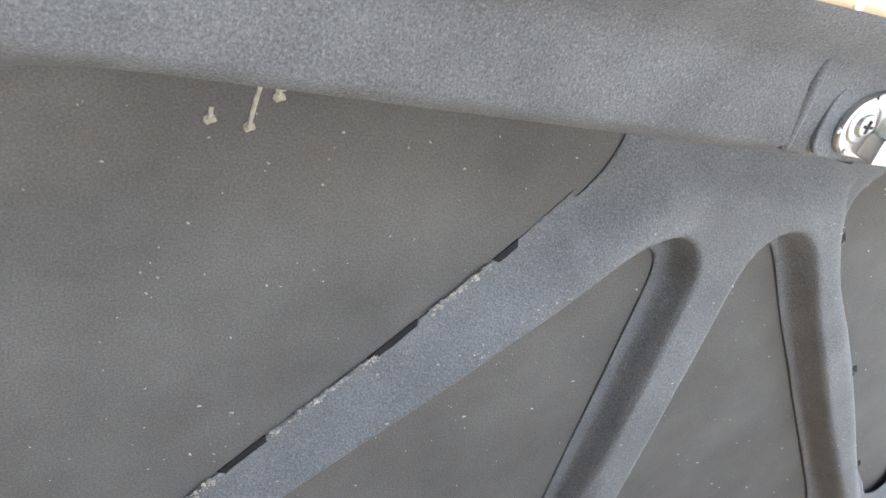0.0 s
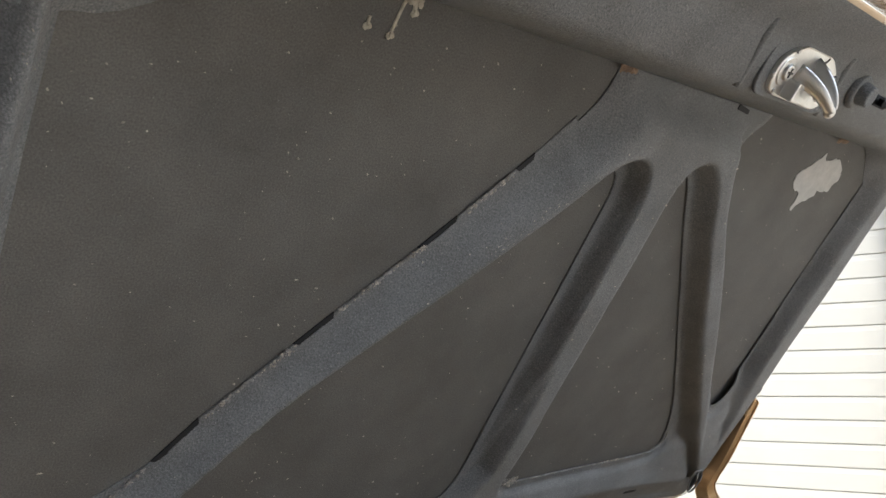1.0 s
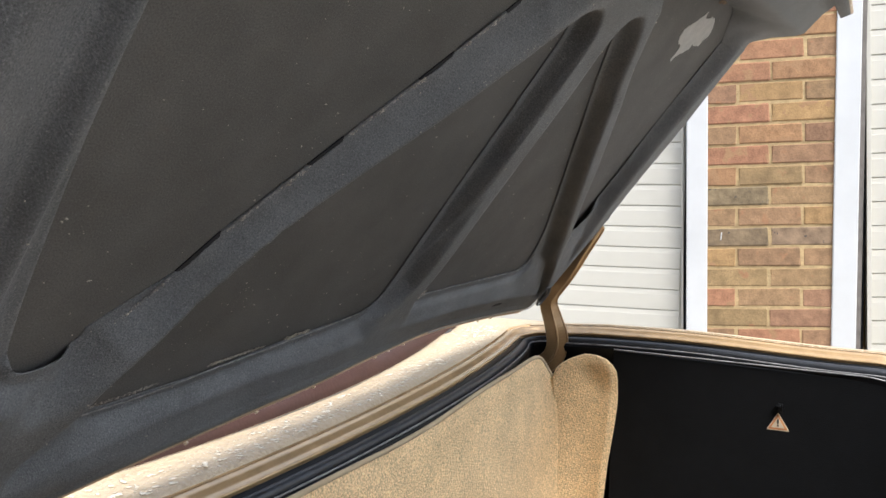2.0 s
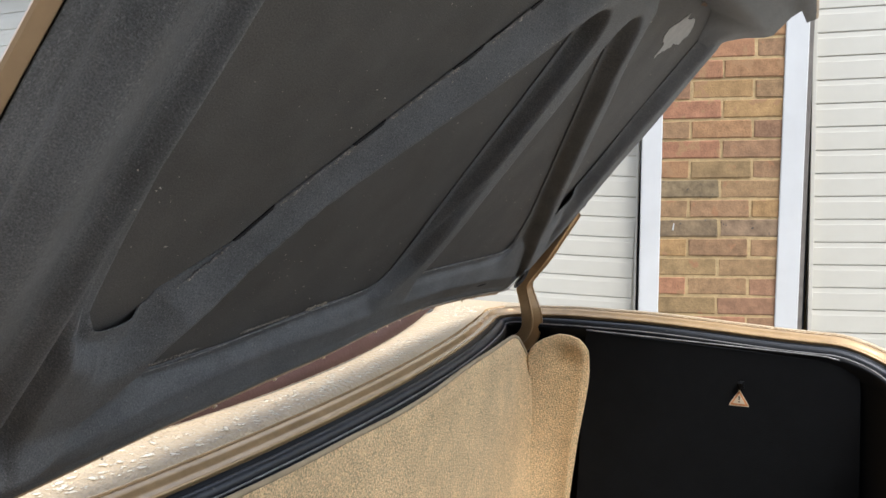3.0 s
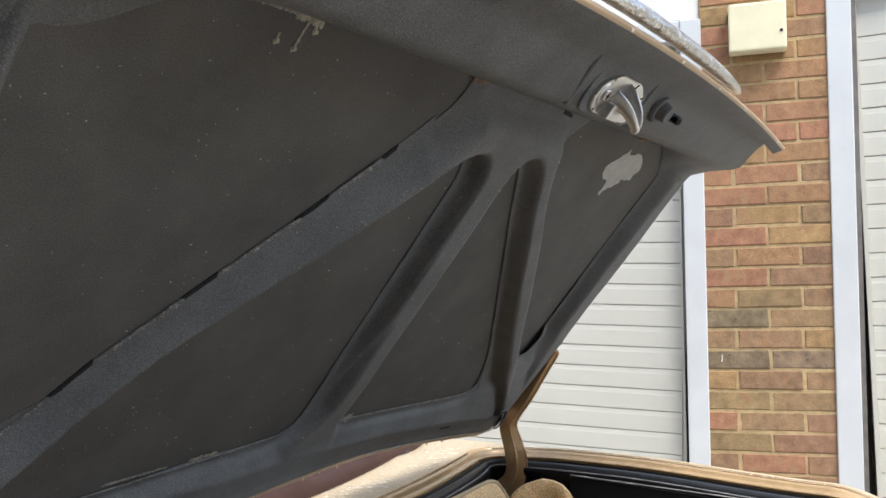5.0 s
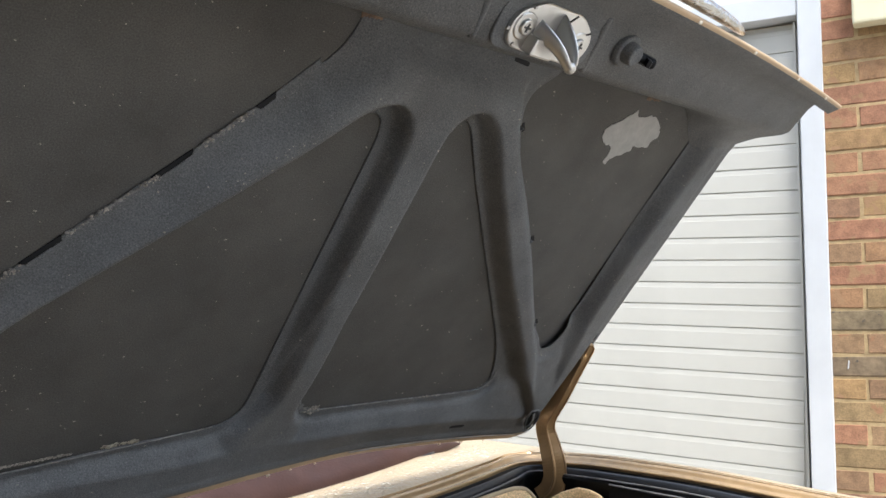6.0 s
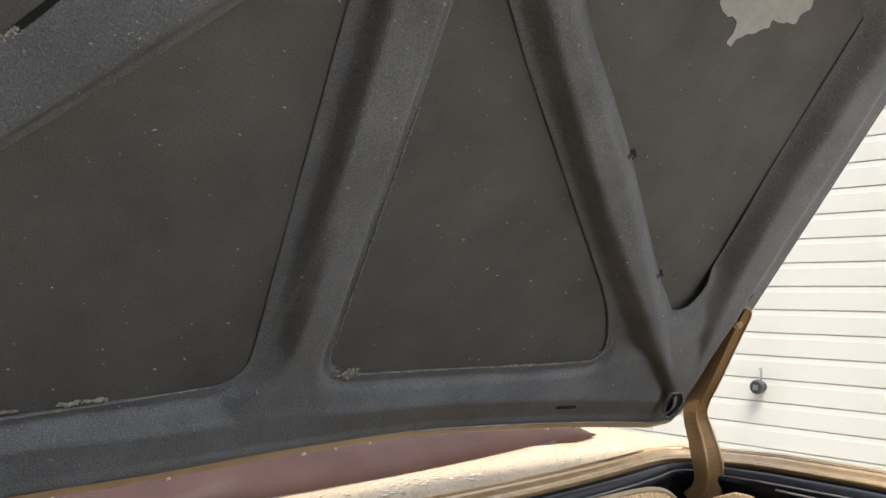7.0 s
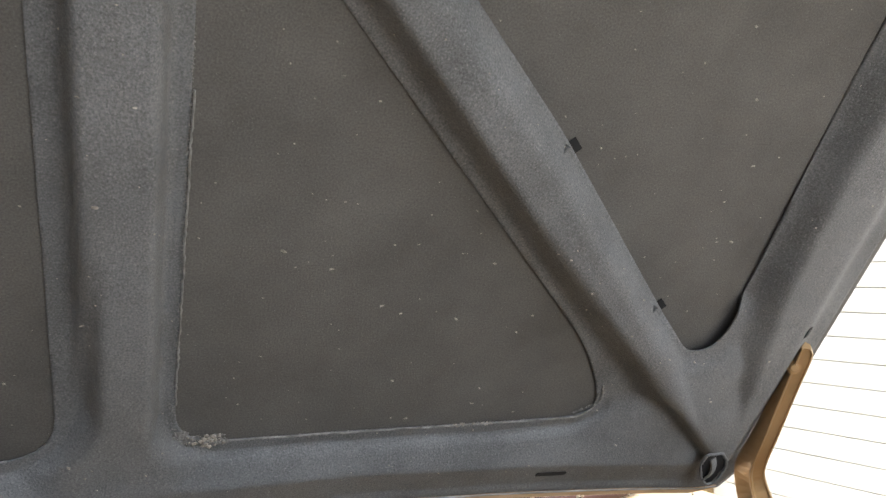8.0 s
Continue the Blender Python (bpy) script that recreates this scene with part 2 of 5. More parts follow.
def smooth_path(pts, n):
    """n points along a Catmull-Rom curve through pts."""
    pts = [Vector(p) for p in pts]
    ext = [2 * pts[0] - pts[1]] + pts + [2 * pts[-1] - pts[-2]]
    out = []
    for k in range(n):
        s = k / (n - 1) * (len(pts) - 1)
        i = min(int(s), len(pts) - 2)
        t = s - i
        a, b, c, d = ext[i:i + 4]
        out.append(0.5 * ((2 * b) + (c - a) * t + (2 * a - 5 * b + 4 * c - d) * t * t + (3 * b - a - 3 * c + d) * t ** 3))
    return out


def sweep(path, profile, normal, closed=True, caps=True, width=lambda i: 1.0):
    """A profile (across, out) carried along a path; normal(i) is the way out."""
    rings = []
    for i, p in enumerate(path):
        d = (path[min(i + 1, len(path) - 1)] - path[max(i - 1, 0)]).normalized()
        nn = Vector(normal(i))
        nn = (nn - d * nn.dot(d)).normalized()
        a = d.cross(nn)
        rings.append([p + a * x * width(i) + nn * y for x, y in profile])
    return loft(rings, close_v=closed, caps=caps and closed)


def tube(path, r, n=8):
    return sweep(path, [(r * math.cos(k * math.tau / n), r * math.sin(k * math.tau / n)) for k in range(n)], lambda i: (0.13, 0.21, 1.0))


def rounded(corners, radius, steps=5):
    """A polygon with its corners rounded; radius is one number or one for each corner."""
    out, n = [], len(corners)
    for i, c in enumerate(corners):
        r = radius[i] if isinstance(radius, (list, tuple)) else radius
        c, a, b = Vector(c), Vector(corners[i - 1]), Vector(corners[(i + 1) % n])
        if r <= 0:
            out.append((c.x, c.y))
            continue
        p, q = c + (a - c).normalized() * min(r, (a - c).length * 0.48), c + (b - c).normalized() * min(r, (b - c).length * 0.48)
        for k in range(steps + 1):
            t = k / steps
            v = p * (1 - t) ** 2 + c * 2 * t * (1 - t) + q * t * t
            out.append((v.x, v.y))
    return out


def inside_distance(px, py, poly):
    """Signed distance of points to a polygon, positive inside."""
    d = np.full(px.shape, 1e9)
    ins = np.zeros(px.shape, bool)
    for (x0, y0), (x1, y1) in zip(poly, poly[1:] + poly[:1]):
        ex, ey = x1 - x0, y1 - y0
        t = np.clip(((px - x0) * ex + (py - y0) * ey) / (ex * ex + ey * ey + 1e-12), 0, 1)
        d = np.minimum(d, np.hypot(px - x0 - t * ex, py - y0 - t * ey))
        if abs(ey) > 1e-12:
            ins ^= ((y0 > py) != (y1 > py)) & (px < x0 + (py - y0) * ex / ey)
    return np.where(ins, d, -d)


def ease(x, a, b):
    t = np.clip((x - a) / (b - a), 0, 1)
    return t * t * (3 - 2 * t)


# ---- ground ----
bm = bmesh.new()
bmesh.ops.create_grid(bm, x_segments=2, y_segments=2, size=300)
ground = tagged(obj("ground", bm, M_GROUND), "pale concrete driveway in front of the garages", "ground", kind="structure")

# ---- the car's frame: x across to its far side, y towards its front, z up ----
CAR = Matrix(((0.97367627, 0.22793535, 0, 0.8637), (-0.22793535, 0.97367627, 0, 0.4783), (0, 0, 1, 0), (0, 0, 0, 1)))
LID = Matrix(((1, 0, 0, 0), (0, -0.6482, -0.7614, 0), (0, 0.7614, -0.6482, 1.3401), (0, 0, 0, 1)))
car = tagged(new("convertible_car"), "champagne gold convertible car with its boot lid raised", "car")
car.matrix_world = CAR
car.empty_display_size = 0.2


# ---- boot lid ----
def half_width(v, side=1):
    """From the axis to the black edge; the near side stands a little wider."""
    return (0.657 if side > 0 else 0.711) - 0.012 * (v + 0.15) / 0.4


def front_edge(u):
    return -0.3285 - 0.14 * u * u


def front_lift(x, y):
    """The front edge turns in towards the boot, more so on the near side."""
    x, y = np.asarray(x, float), np.asarray(y, float)
    start = 0.262 + 0.025 * ease(-x, 0.1, 0.3)
    return 0.018 * ease(-x, -0.25, 0.15) * ease(-y, start, 0.338)


LID_OUT = [(-half_width(v, -1), v) for v in np.linspace(0.268, -0.30, 14)]
LID_OUT += [(-0.708, -0.350), (-0.694, -0.381)]
LID_OUT += [(u, front_edge(u)) for u in np.linspace(-0.655, 0.615, 25)]
LID_OUT += [(0.640, -0.381), (0.655, -0.355)]
LID_OUT += [(half_width(v), v) for v in np.linspace(-0.30, 0.268, 14)]
LID_OUT = [(float(a), float(b)) for a, b in LID_OUT]

P_FAR = rounded([(0.056, -0.244), (0.446, -0.256), (0.402, -0.170), (0.137, 0.112), (0.072, 0.186), (0.046, 0.182)], [0.035, 0.045, 0.05, 0.02, 0.03, 0.035])
P_NEAR = rounded([(-0.026, -0.246), (-0.040, 0.165), (-0.066, 0.178), (-0.120, 0.116), (-0.231, 0.012), (-0.317, -0.069), (-0.388, -0.159), (-0.447, -0.252), (-0.428, -0.278), (-0.30, -0.272), (-0.15, -0.256)], [0.04, 0.03, 0.03, 0.02, 0.02, 0.02, 0.03, 0.03, 0.02, 0.02, 0.02])
P_SIDE_FAR = rounded([(0.178, 0.30), (0.174, 0.262), (0.136, 0.226), (0.172, 0.168), (0.300, 0.044), (0.400, -0.064), (0.478, -0.148), (0.504, -0.174), (0.534, -0.165), (0.537, -0.10), (0.533, 0.02), (0.531, 0.14), (0.533, 0.30)],
                     [0, 0.02, 0.05, 0.04, 0.02, 0.02, 0.015, 0.025, 0.03, 0.02, 0.02, 0.02, 0])
# along the near diagonal the flange is cut back in four short slots
SLOTS = [((-0.174, 0.175), (-0.187, 0.158)), ((-0.228, 0.110), (-0.255, 0.078)), ((-0.311, 0.016), (-0.337, -0.014)), ((-0.395, -0.080), (-0.421, -0.119))]
DIAG = []
for a, b in SLOTS:
    DIAG += [a, (a[0] + 0.0013, a[1] - 0.0045), (b[0] + 0.0051, b[1] - 0.0006), b]
P_SIDE_NEAR = rounded([(-0.126, 0.30), (-0.123, 0.240), (-0.150, 0.196)], [0, 0.03, 0.02]) + DIAG + rounded([(-0.482, -0.172), (-0.500, -0.194), (-0.541, -0.197), (-0.553, -0.12), (-0.566, 0.01), (-0.572, 0.137), (-0.575, 0.30)], [0.006, 0.022, 0.034, 0.02, 0.02, 0.02, 0])
OPENINGS = [P_FAR, P_NEAR, P_SIDE_FAR, P_SIDE_NEAR]
P_PLAIN = [q for q in P_SIDE_NEAR if q not in DIAG or q in (SLOTS[0][0], SLOTS[3][1])]
# on the far side the pressed trough runs on past the opening to a point
P_TROUGH = rounded([(0.126, 0.30), (0.120, 0.235), (0.172, 0.168), (0.300, 0.044), (0.400, -0.064), (0.478, -0.150), (0.574, -0.258), (0.540, -0.10), (0.533, 0.02), (0.531, 0.14), (0.533, 0.30)], [0, 0.05, 0.04, 0.02, 0.02, 0.02, 0.004, 0.03, 0.02, 0.02, 0])
PRESSED = [P_FAR, P_NEAR, P_TROUGH, P_PLAIN]
# where the frame's flange has come away from the skin: place, reach, gap
LIFTED = [(-0.518, -0.192, 0.036, 0.0075), (0.516, -0.172, 0.080, 0.010)] + [((a[0] + b[0]) / 2 + 0.005, (a[1] + b[1]) / 2 - 0.005, 0.011, 0.0020) for a, b in SLOTS]


def frame_height(x, y):
    """How far the pressed inner frame stands off the skin."""
    opened = np.max([inside_distance(x, y, p) for p in OPENINGS], axis=0)
    d = -opened
    plain = -np.max([inside_distance(x, y, p) for p in PRESSED], axis=0)
    outer = inside_distance(x, y, LID_OUT)
    flange = np.full(x.shape, 0.0016)
    # glued tight along the two diagonal flanges and the front
    side = np.maximum(inside_distance(x, y, OPENINGS[2]), inside_distance(x, y, OPENINGS[3]))
    inner = (side > -0.02) & (np.abs(x) < 0.52)
    flange = np.where(inner & (x < 0), 0.0012, flange)
    flange = np.where(inner & (x > 0), 0.0028, flange)
    flange = np.where((y < -0.225) & (np.abs(x) < 0.5), 0.0022, flange)
    flange = np.where((x > 0.49) & (y > -0.16), 0.0024 - 0.0018 * ease(y, -0.06, 0.14), flange)
    for lx, ly, reach, gap in LIFTED:
        r = np.hypot(x - lx, y - ly)
        flange = np.maximum(flange, gap * (1 - ease(r, reach * 0.55, reach)))
    # each opening's walls: flange, foot and shoulder differ from side to side
    rise = np.ones(x.shape)
    e = 0.001
    for k, (l0, l1, r0, r1) in enumerate(((0.012, 0.022, 0.008, 0.024), (0.006, 0.026, 0.014, 0.024), (0.002, 0.025, -0.002, 0.027), (0.012, 0.030, 0.003, 0.052))):
        dk = -inside_distance(x, y, PRESSED[k])
        side_x = (-inside_distance(x + e, y, PRESSED[k]) - dk) / e
        sharp = np.sin(np.clip((dk - l0) / (l1 - l0), 0, 1) * math.pi / 2)
        w_right = ease(side_x, -0.35, 0.35)
        far_edge = r1 + (0.008 * ease(y, 0.00, 0.20) if k == 2 else 0.0)
        side_wall = sharp * (1 - w_right) + ease(dk, r0, far_edge) * w_right
        if k == 2:
            # below the opening's round end the plate is nearly level with the ribs
            side_wall = np.maximum(side_wall, (0.45 + 0.55 * ease(-y, 0.170, 0.275)) * ease(d, 0.004, 0.026) * ease(-y, 0.150, 0.195))
        rise = np.minimum(rise, side_wall)
    fall = ease(outer, 0.012, 0.050)
    run = np.full(x.shape, 9.0)
    for (ax, ay), (bx, by) in (((0.103, 0.18), (0.614, -0.318)), ((-0.13, 0.18), (-0.580, -0.318)), ((0.009, 0.2), (0.009, -0.278))):
        t = np.clip(((x - ax) * (bx - ax) + (y - ay) * (by - ay)) / ((bx - ax) ** 2 + (by - ay) ** 2), 0, 1)
        run = np.minimum(run, np.hypot(x - ax - t * (bx - ax), y - ay - t * (by - ay)))
    ridge = np.where(np.abs(x) < 0.12, (1 - ease(-y, 0.150, 0.310)) * (1 - ease(run, 0.014 + 0.026 * ease(-y, 0.17, 0.28), 0.038 + 0.080 * ease(-y, 0.17, 0.28))), np.where(x > 0, 1 - ease(run, 0.012, 0.028), 1 - ease(run, 0.032, 0.060)))
    beside = np.where(x > 0, ((x - 0.103) * (-0.498) - (y - 0.18) * 0.511) / 0.7135, ((-x - 0.14) * (-0.498) - (y - 0.18) * 0.452) / 0.6725)
    # the far rib's inner wall follows its own line down to the corner
    wall = np.where((x > 0.15) & (y < 0.10) & (beside > 0), 1 - ease(run, 0.008, 0.032), 1.0)
    rise = np.minimum(rise, wall)
    # the middle rib's near wall runs straight
    rise = np.minimum(rise, np.where((x > -0.07) & (x < 0.009) & (y < 0.13), 1 - ease(0.009 - x, 0.005, 0.018) * (1 - ease(y, -0.20, -0.02)), 1.0))
    low = ease(-y, 0.215, 0.262) * (1 - ridge) * ease(beside, np.where(x > 0, 0.0, 0.03), np.where(x > 0, 0.02, 0.06))
    tall = 0.0245 - 0.0115 * low - 0.0065 * ease(-y, 0.12, 0.29) * (np.abs(x) < 0.12)
    h = flange * (1 - rise) + tall * rise
    h = h * fall + 0.009 * (1 - fall)
    # the near border: a broad ridge beside the panel, a valley, a second ridge
    q = -x - 0.004 * y
    near = np.interp(q, (0.570, 0.577, 0.586, 0.590, 0.600, 0.612, 0.645, 0.652, 0.670, 0.676, 0.683, 0.6865, 0.689, 0.692, 0.704, 0.710), (0.0025, 0.010, 0.0185, 0.0185, 0.0055, 0.0055, 0.0205, 0.0210, 0.0075, 0.0075, 0.0120, 0.0120, 0.0075, 0.0102, 0.0100, 0.0085))
    wn_ = ease(-x, 0.560, 0.572) * ease(y, -0.345, -0.300) * ease(plain, 0.0, 0.012) * ease(outer, 0.0, 0.004)
    h = h * (1 - wn_) + near * wn_
    # the front border: rising from a groove at the flange to a crease, then down to the hem
    up = np.clip(plain - 0.0115, 0, 1)
    t = up / (up + np.clip(outer - 0.046, 0, 1) + 1e-6)
    front = np.where(outer > 0.046, 0.0012 + 0.0050 * ease(up, 0.0005, 0.0075) + 0.0118 * t, np.interp(outer, (0.0, 0.006, 0.009, 0.0105, 0.013, 0.030, 0.046), (0.0100, 0.0110, 0.0110, 0.0098, 0.0100, 0.0136, 0.0180)))
    front = np.where(plain < 0.0105, 0.0024, front)
    wf = ease(-y, 0.225, 0.255) * (1 - ridge) * (1 - ease(np.abs(x), np.where(x > 0, 0.57, 0.50), np.where(x > 0, 0.62, 0.56))) * ease(beside, np.where(x > 0, 0.0, 0.03), np.where(x > 0, 0.02, 0.06))
    h = h * (1 - wf) + front * wf
    # the middle rib's foot spreads into the border without a step
    foot = ease(-y, 0.190, 0.285)
    spread = 1 - ease(np.abs(x - 0.009), np.where(x < 0.009, 0.005, 0.016) + 0.022 * foot, np.where(x < 0.009, 0.018, 0.030) + 0.075 * foot)
    crown = (0.0245 - 0.0068 * ease(-y, 0.12, 0.29)) * spread * ease(plain, 0.004, 0.018) * ease(outer, 0.030, 0.048)
    h = np.where((np.abs(x) < 0.16) & (y < -0.14), np.maximum(h, crown), h)
    # towards the tail the rib head sinks softly to its rims
    head = 0.0014 + np.clip(d, 0, 1) * (0.42 + 3.5 * (1 - ease(y, 0.14, 0.235)))
    h = np.where((np.abs(x) < 0.35) & (y > 0.10), np.minimum(h, head), h)
    h = h + 0.0007 * np.sin(x * 31 + 1.3) * np.sin(y * 27) + front_lift(x, y)
    return h, d, outer


def build_frame():
    step = 0.0035
    xs = np.arange(-0.726, 0.6705, step)
    ys = np.arange(-0.402, 0.2705, step)
    gx, gy = np.meshgrid(xs, ys)
    h, d, o = frame_height(gx, gy)
    s = np.minimum(d, o)
    # draw the cut rim of every opening onto its true line
    e = 0.0008
    for _ in range(2):
        def field(x, y):
            dd = -np.max([inside_distance(x, y, p) for p in OPENINGS], axis=0)
            return np.minimum(dd, inside_distance(x, y, LID_OUT))
        s0 = field(gx, gy)
        sx, sy = (field(gx + e, gy) - s0) / e, (field(gx, gy + e) - s0) / e
        near = (s0 < 0) & (s0 > -2.2 * step)
        gx = np.where(near, gx - sx * s0, gx)
        gy = np.where(near, gy - sy * s0, gy)
    h, d, o = frame_height(gx, gy)
    keep = s > 0
    bm = bmesh.new()
    idx = {}

    def vert(i, j):
        if (i, j) not in idx:
            idx[(i, j)] = bm.verts.new((gx[i, j], gy[i, j], h[i, j]))
        return idx[(i, j)]

    for i in range(len(ys) - 1):
        for j in range(len(xs) - 1):
            c = ((i, j), (i, j + 1), (i + 1, j + 1), (i + 1, j))
            n = sum(bool(keep[k]) for k in c)
            if n >= 1 and all(s[k] > -2.1 * step for k in c):
                if all((abs(gx[k[0], k[1]]) < 0.9) for k in c):
                    bm.faces.new([vert(*k) for k in c])
    return bm


def lid_outline_at(grow):
    """The lid's outline, moved outwards."""
    out, n = [], len(LID_OUT)
    for i, p in enumerate(LID_OUT):
        if i in (0, n - 1):
            nn = Vector((-1 if i == 0 else 1, 0))
        else:
            t = (Vector(LID_OUT[i + 1]) - Vector(LID_OUT[i - 1])).normalized()
            nn = Vector((t.y, -t.x))
            if nn.dot(Vector(p)) < 0:
                nn = -nn
        # the hem is broader along the front
        reach = grow * (1 + 0.46 * float(ease(np.array(-nn.y), 0.4, 0.8)))
        out.append((p[0] + nn.x * reach, p[1] + nn.y * reach))
    return out


def tail_edge(u):
    return 0.387 - 0.07 * u * u


# outer skin: black underneath, painted on top, with a hem round three sides
def build_skin():
    bm = bmesh.new()
    inner = [bm.verts.new((x, y, 0.0)) for x, y in LID_OUT]
    f = bm.faces.new(inner)
    f.material_index = 0
    rings = [inner]
    for grow, w in ((0.0, 0.0062), (0.0012, 0.0066), (0.0110, 0.0046), (0.0125, 0.0032), (0.0112, 0.0008), (0.004, -0.003), (-0.03, -0.009)):
        rings.append([bm.verts.new((x, y, w + (float(front_lift(x, y)) if grow >= 0 else 0.0))) for x, y in lid_outline_at(grow)])
    n = len(inner)
    for r, (a, b) in enumerate(zip(rings, rings[1:])):
        for k in range(n - 1):
            q = bm.faces.new((a[k], a[k + 1], b[k + 1], b[k]))
            far_side = k > n - 17
            q.material_index = 0 if r < (3 if far_side else 1) else 1
    top = bm.faces.new(list(reversed(rings[-1])))
    top.material_index = 1
    bmesh.ops.recalc_face_normals(bm, faces=bm.faces)
    return bm


boot_lid = part("boot_lid", build_skin(), [M_SKIN, M_GOLD], car, "raised boot lid, gold outside and black underneath", m=LID)
frame_ob = part("inner_frame", build_frame(), M_UNDER, boot_lid, "black pressed steel bracing with fanned ribs", smooth=True)
sol = frame_ob.modifiers.new("thickness", "SOLIDIFY")
sol.thickness, sol.offset = 0.0012, -1


# the tail: inner wall with the lock, flared lip, outer face
def tail_profile(u):
    """Along and off the lid; over the side borders the wall sweeps down in a broad fillet."""
    t = tail_edge(u)
    e = float(ease(np.array(abs(u)), 0.425, 0.540))
    x = np.array([u * 0.646 / 0.615])
    seat = [float(frame_height(x, np.array([v]))[0][0]) if e > 0 else 0.0 for v in (0.205, 0.236)]
    first = [(0.266 - 0.061 * e, 0.001 * (1 - e) + (seat[0] - 0.0008) * e), (0.271 - 0.035 * e, 0.020 * (1 - e) + (seat[1] + 0.0045) * e), (0.278 - 0.016 * e, 0.048 - 0.010 * e)]
    return first + [(0.286, 0.068), (0.296, 0.0765), (0.335, 0.0800), (0.354, 0.0860), (t - 0.016, 0.1050), (t - 0.003, 0.1125)]


US = [float(u) for u in np.linspace(-0.615, 0.615, 101)]


def end_pull(u, k):
    """The tail's ends taper: the lip reaches further out than the wall."""
    reach = (0.646, 0.641, 0.633, 0.627, 0.622, 0.620, 0.620, 0.624, 0.626)[k]
    return u * reach / 0.615


part("tail_panel", loft([[(end_pull(u, k), v, w) for k, (v, w) in enumerate(tail_profile(u))] for u in US]), M_UNDER, boot_lid, "black inner wall carrying the lock", smooth=True)
part("tail_lip", loft([[(u * 0.626 / 0.615, v, w) for v, w in ((tail_edge(u) - 0.0035, 0.1122), (tail_edge(u), 0.1140), (tail_edge(u) + 0.0025, 0.1128), (tail_edge(u) + 0.003, 0.1080), (tail_edge(u) - 0.004, 0.070), (0.352 - 0.05 * u * u, 0.012), (0.318, -0.006), (0.268, -0.0105))] for u in US]), M_GOLD, boot_lid, "gold painted lip and outer tail", smooth=True)
for sgn in (-1, 1):
    prof = [(end_pull(sgn * 0.615, k), v, w) for k, (v, w) in enumerate(tail_profile(0.615))]
    t = tail_edge(0.615)
    back = [(sgn * 0.626, v, w) for v, w in ((t + 0.003, 0.108), (t - 0.004, 0.07), (0.333, 0.012), (0.30, -0.012), (0.262, -0.018))]
    bm = bmesh.new()
    bm.faces.new([bm.verts.new(p) for p in prof + back])
    part("tail_end", bm, M_UNDER, boot_lid, "black end plate of the tail")

# pale edge along the front hem and round the far corner
worn = [Vector((x, y, 0.0112 + float(front_lift(x, y)))) for x, y in lid_outline_at(0.0004) if x > 0.14 and y < -0.33]
part("hem_edge", tube(worn, 0.0010, 6), M_EDGE, boot_lid, "pale line along the hem edge", smooth=True)

# rain drops hanging from the lip
bm = bmesh.new()
bmesh.ops.create_uvsphere(bm, u_segments=10, v_segments=6, radius=0.0028)
moved(bm, Matrix.Diagonal((1.5, 0.8, 0.35, 1)))
me_weld = None
for u in (-0.42, -0.27, -0.13, 0.02, 0.17, 0.31, 0.45, 0.56):
    if me_weld is None:
        ob = part("lip_drop", bm, M_WATER, boot_lid, smooth=True)
        me_weld = ob.data
    else:
        ob = new("lip_drop", me_weld)
        ob.parent = boot_lid
    ob.location = (u, tail_edge(u) - 0.001, 0.1136)

# number-plate lamp bar outside the tail
bar = []
for u in np.linspace(-0.285, 0.285, 41):
    s = math.sqrt(max(0.0, 1 - (u / 0.286) ** 4))
    c = Vector((u, tail_edge(u) + 0.006, 0.096))
    bar.append([c + Vector((0, (0.0085 + 0.0085 * math.cos(a)) * (0.3 + 0.7 * s) if math.cos(a) > -0.99 else 0, 0.017 * math.sin(a) * (0.3 + 0.7 * s))) for a in np.linspace(0, math.tau, 15)[:-1]])
part("plate_lamp_bar", loft(bar, close_v=True, caps=True), M_CHROME_WET, boot_lid, "wet chrome lamp bar", smooth=True)

# ---- lock on the shelf of the tail ----
SHELF = 0.0795


def shelf(u, v, out=0.0):
    return pose(u, v, SHELF + out)


part("lock_pad", moved(prism(rounded([(-0.066, -0.027), (0.070, -0.027), (0.078, 0.014), (0.052, 0.033), (-0.050, 0.033), (-0.070, 0.016)], 0.016), 0.0028, 0.0015), shelf(0.008, 0.318, -0.002)), M_UNDER, boot_lid)
PLATE = rounded([(-0.058, -0.004), (-0.050, -0.022), (0.050, -0.023), (0.060, -0.004), (0.055, 0.012), (0.030, 0.0255), (-0.026, 0.0255), (-0.053, 0.012)], [0.010, 0.014, 0.014, 0.010, 0.012, 0.008, 0.008, 0.012])
lock_plate = part("lock_plate", moved(prism(PLATE, 0.0045, 0.0016), shelf(0.010, 0.318, 0.0010)), M_CHROME, boot_lid, "bright zinc lock plate")
for su, sv in ((-0.031, 0.318), (0.050, 0.3165)):
    part("washer", moved(cyl(0.0135, 0.0120, 0.0016, 28, 0.0005), shelf(su, sv, 0.0060)), M_CHROME, lock_plate)
    part("screw", moved(cyl(0.0080, 0.0066, 0.0030, 20, 0.0008), shelf(su, sv, 0.0080)), M_CHROME, lock_plate)
    cross = join(box(-0.0042, 0.0042, -0.0009, 0.0009, -0.0008, 0.0008), box(-0.0009, 0.0009, -0.0042, 0.0042, -0.0009, 0.0009))
    part("screw_slot", moved(cross, shelf(su, sv, 0.0093)), M_KNOB, lock_plate)
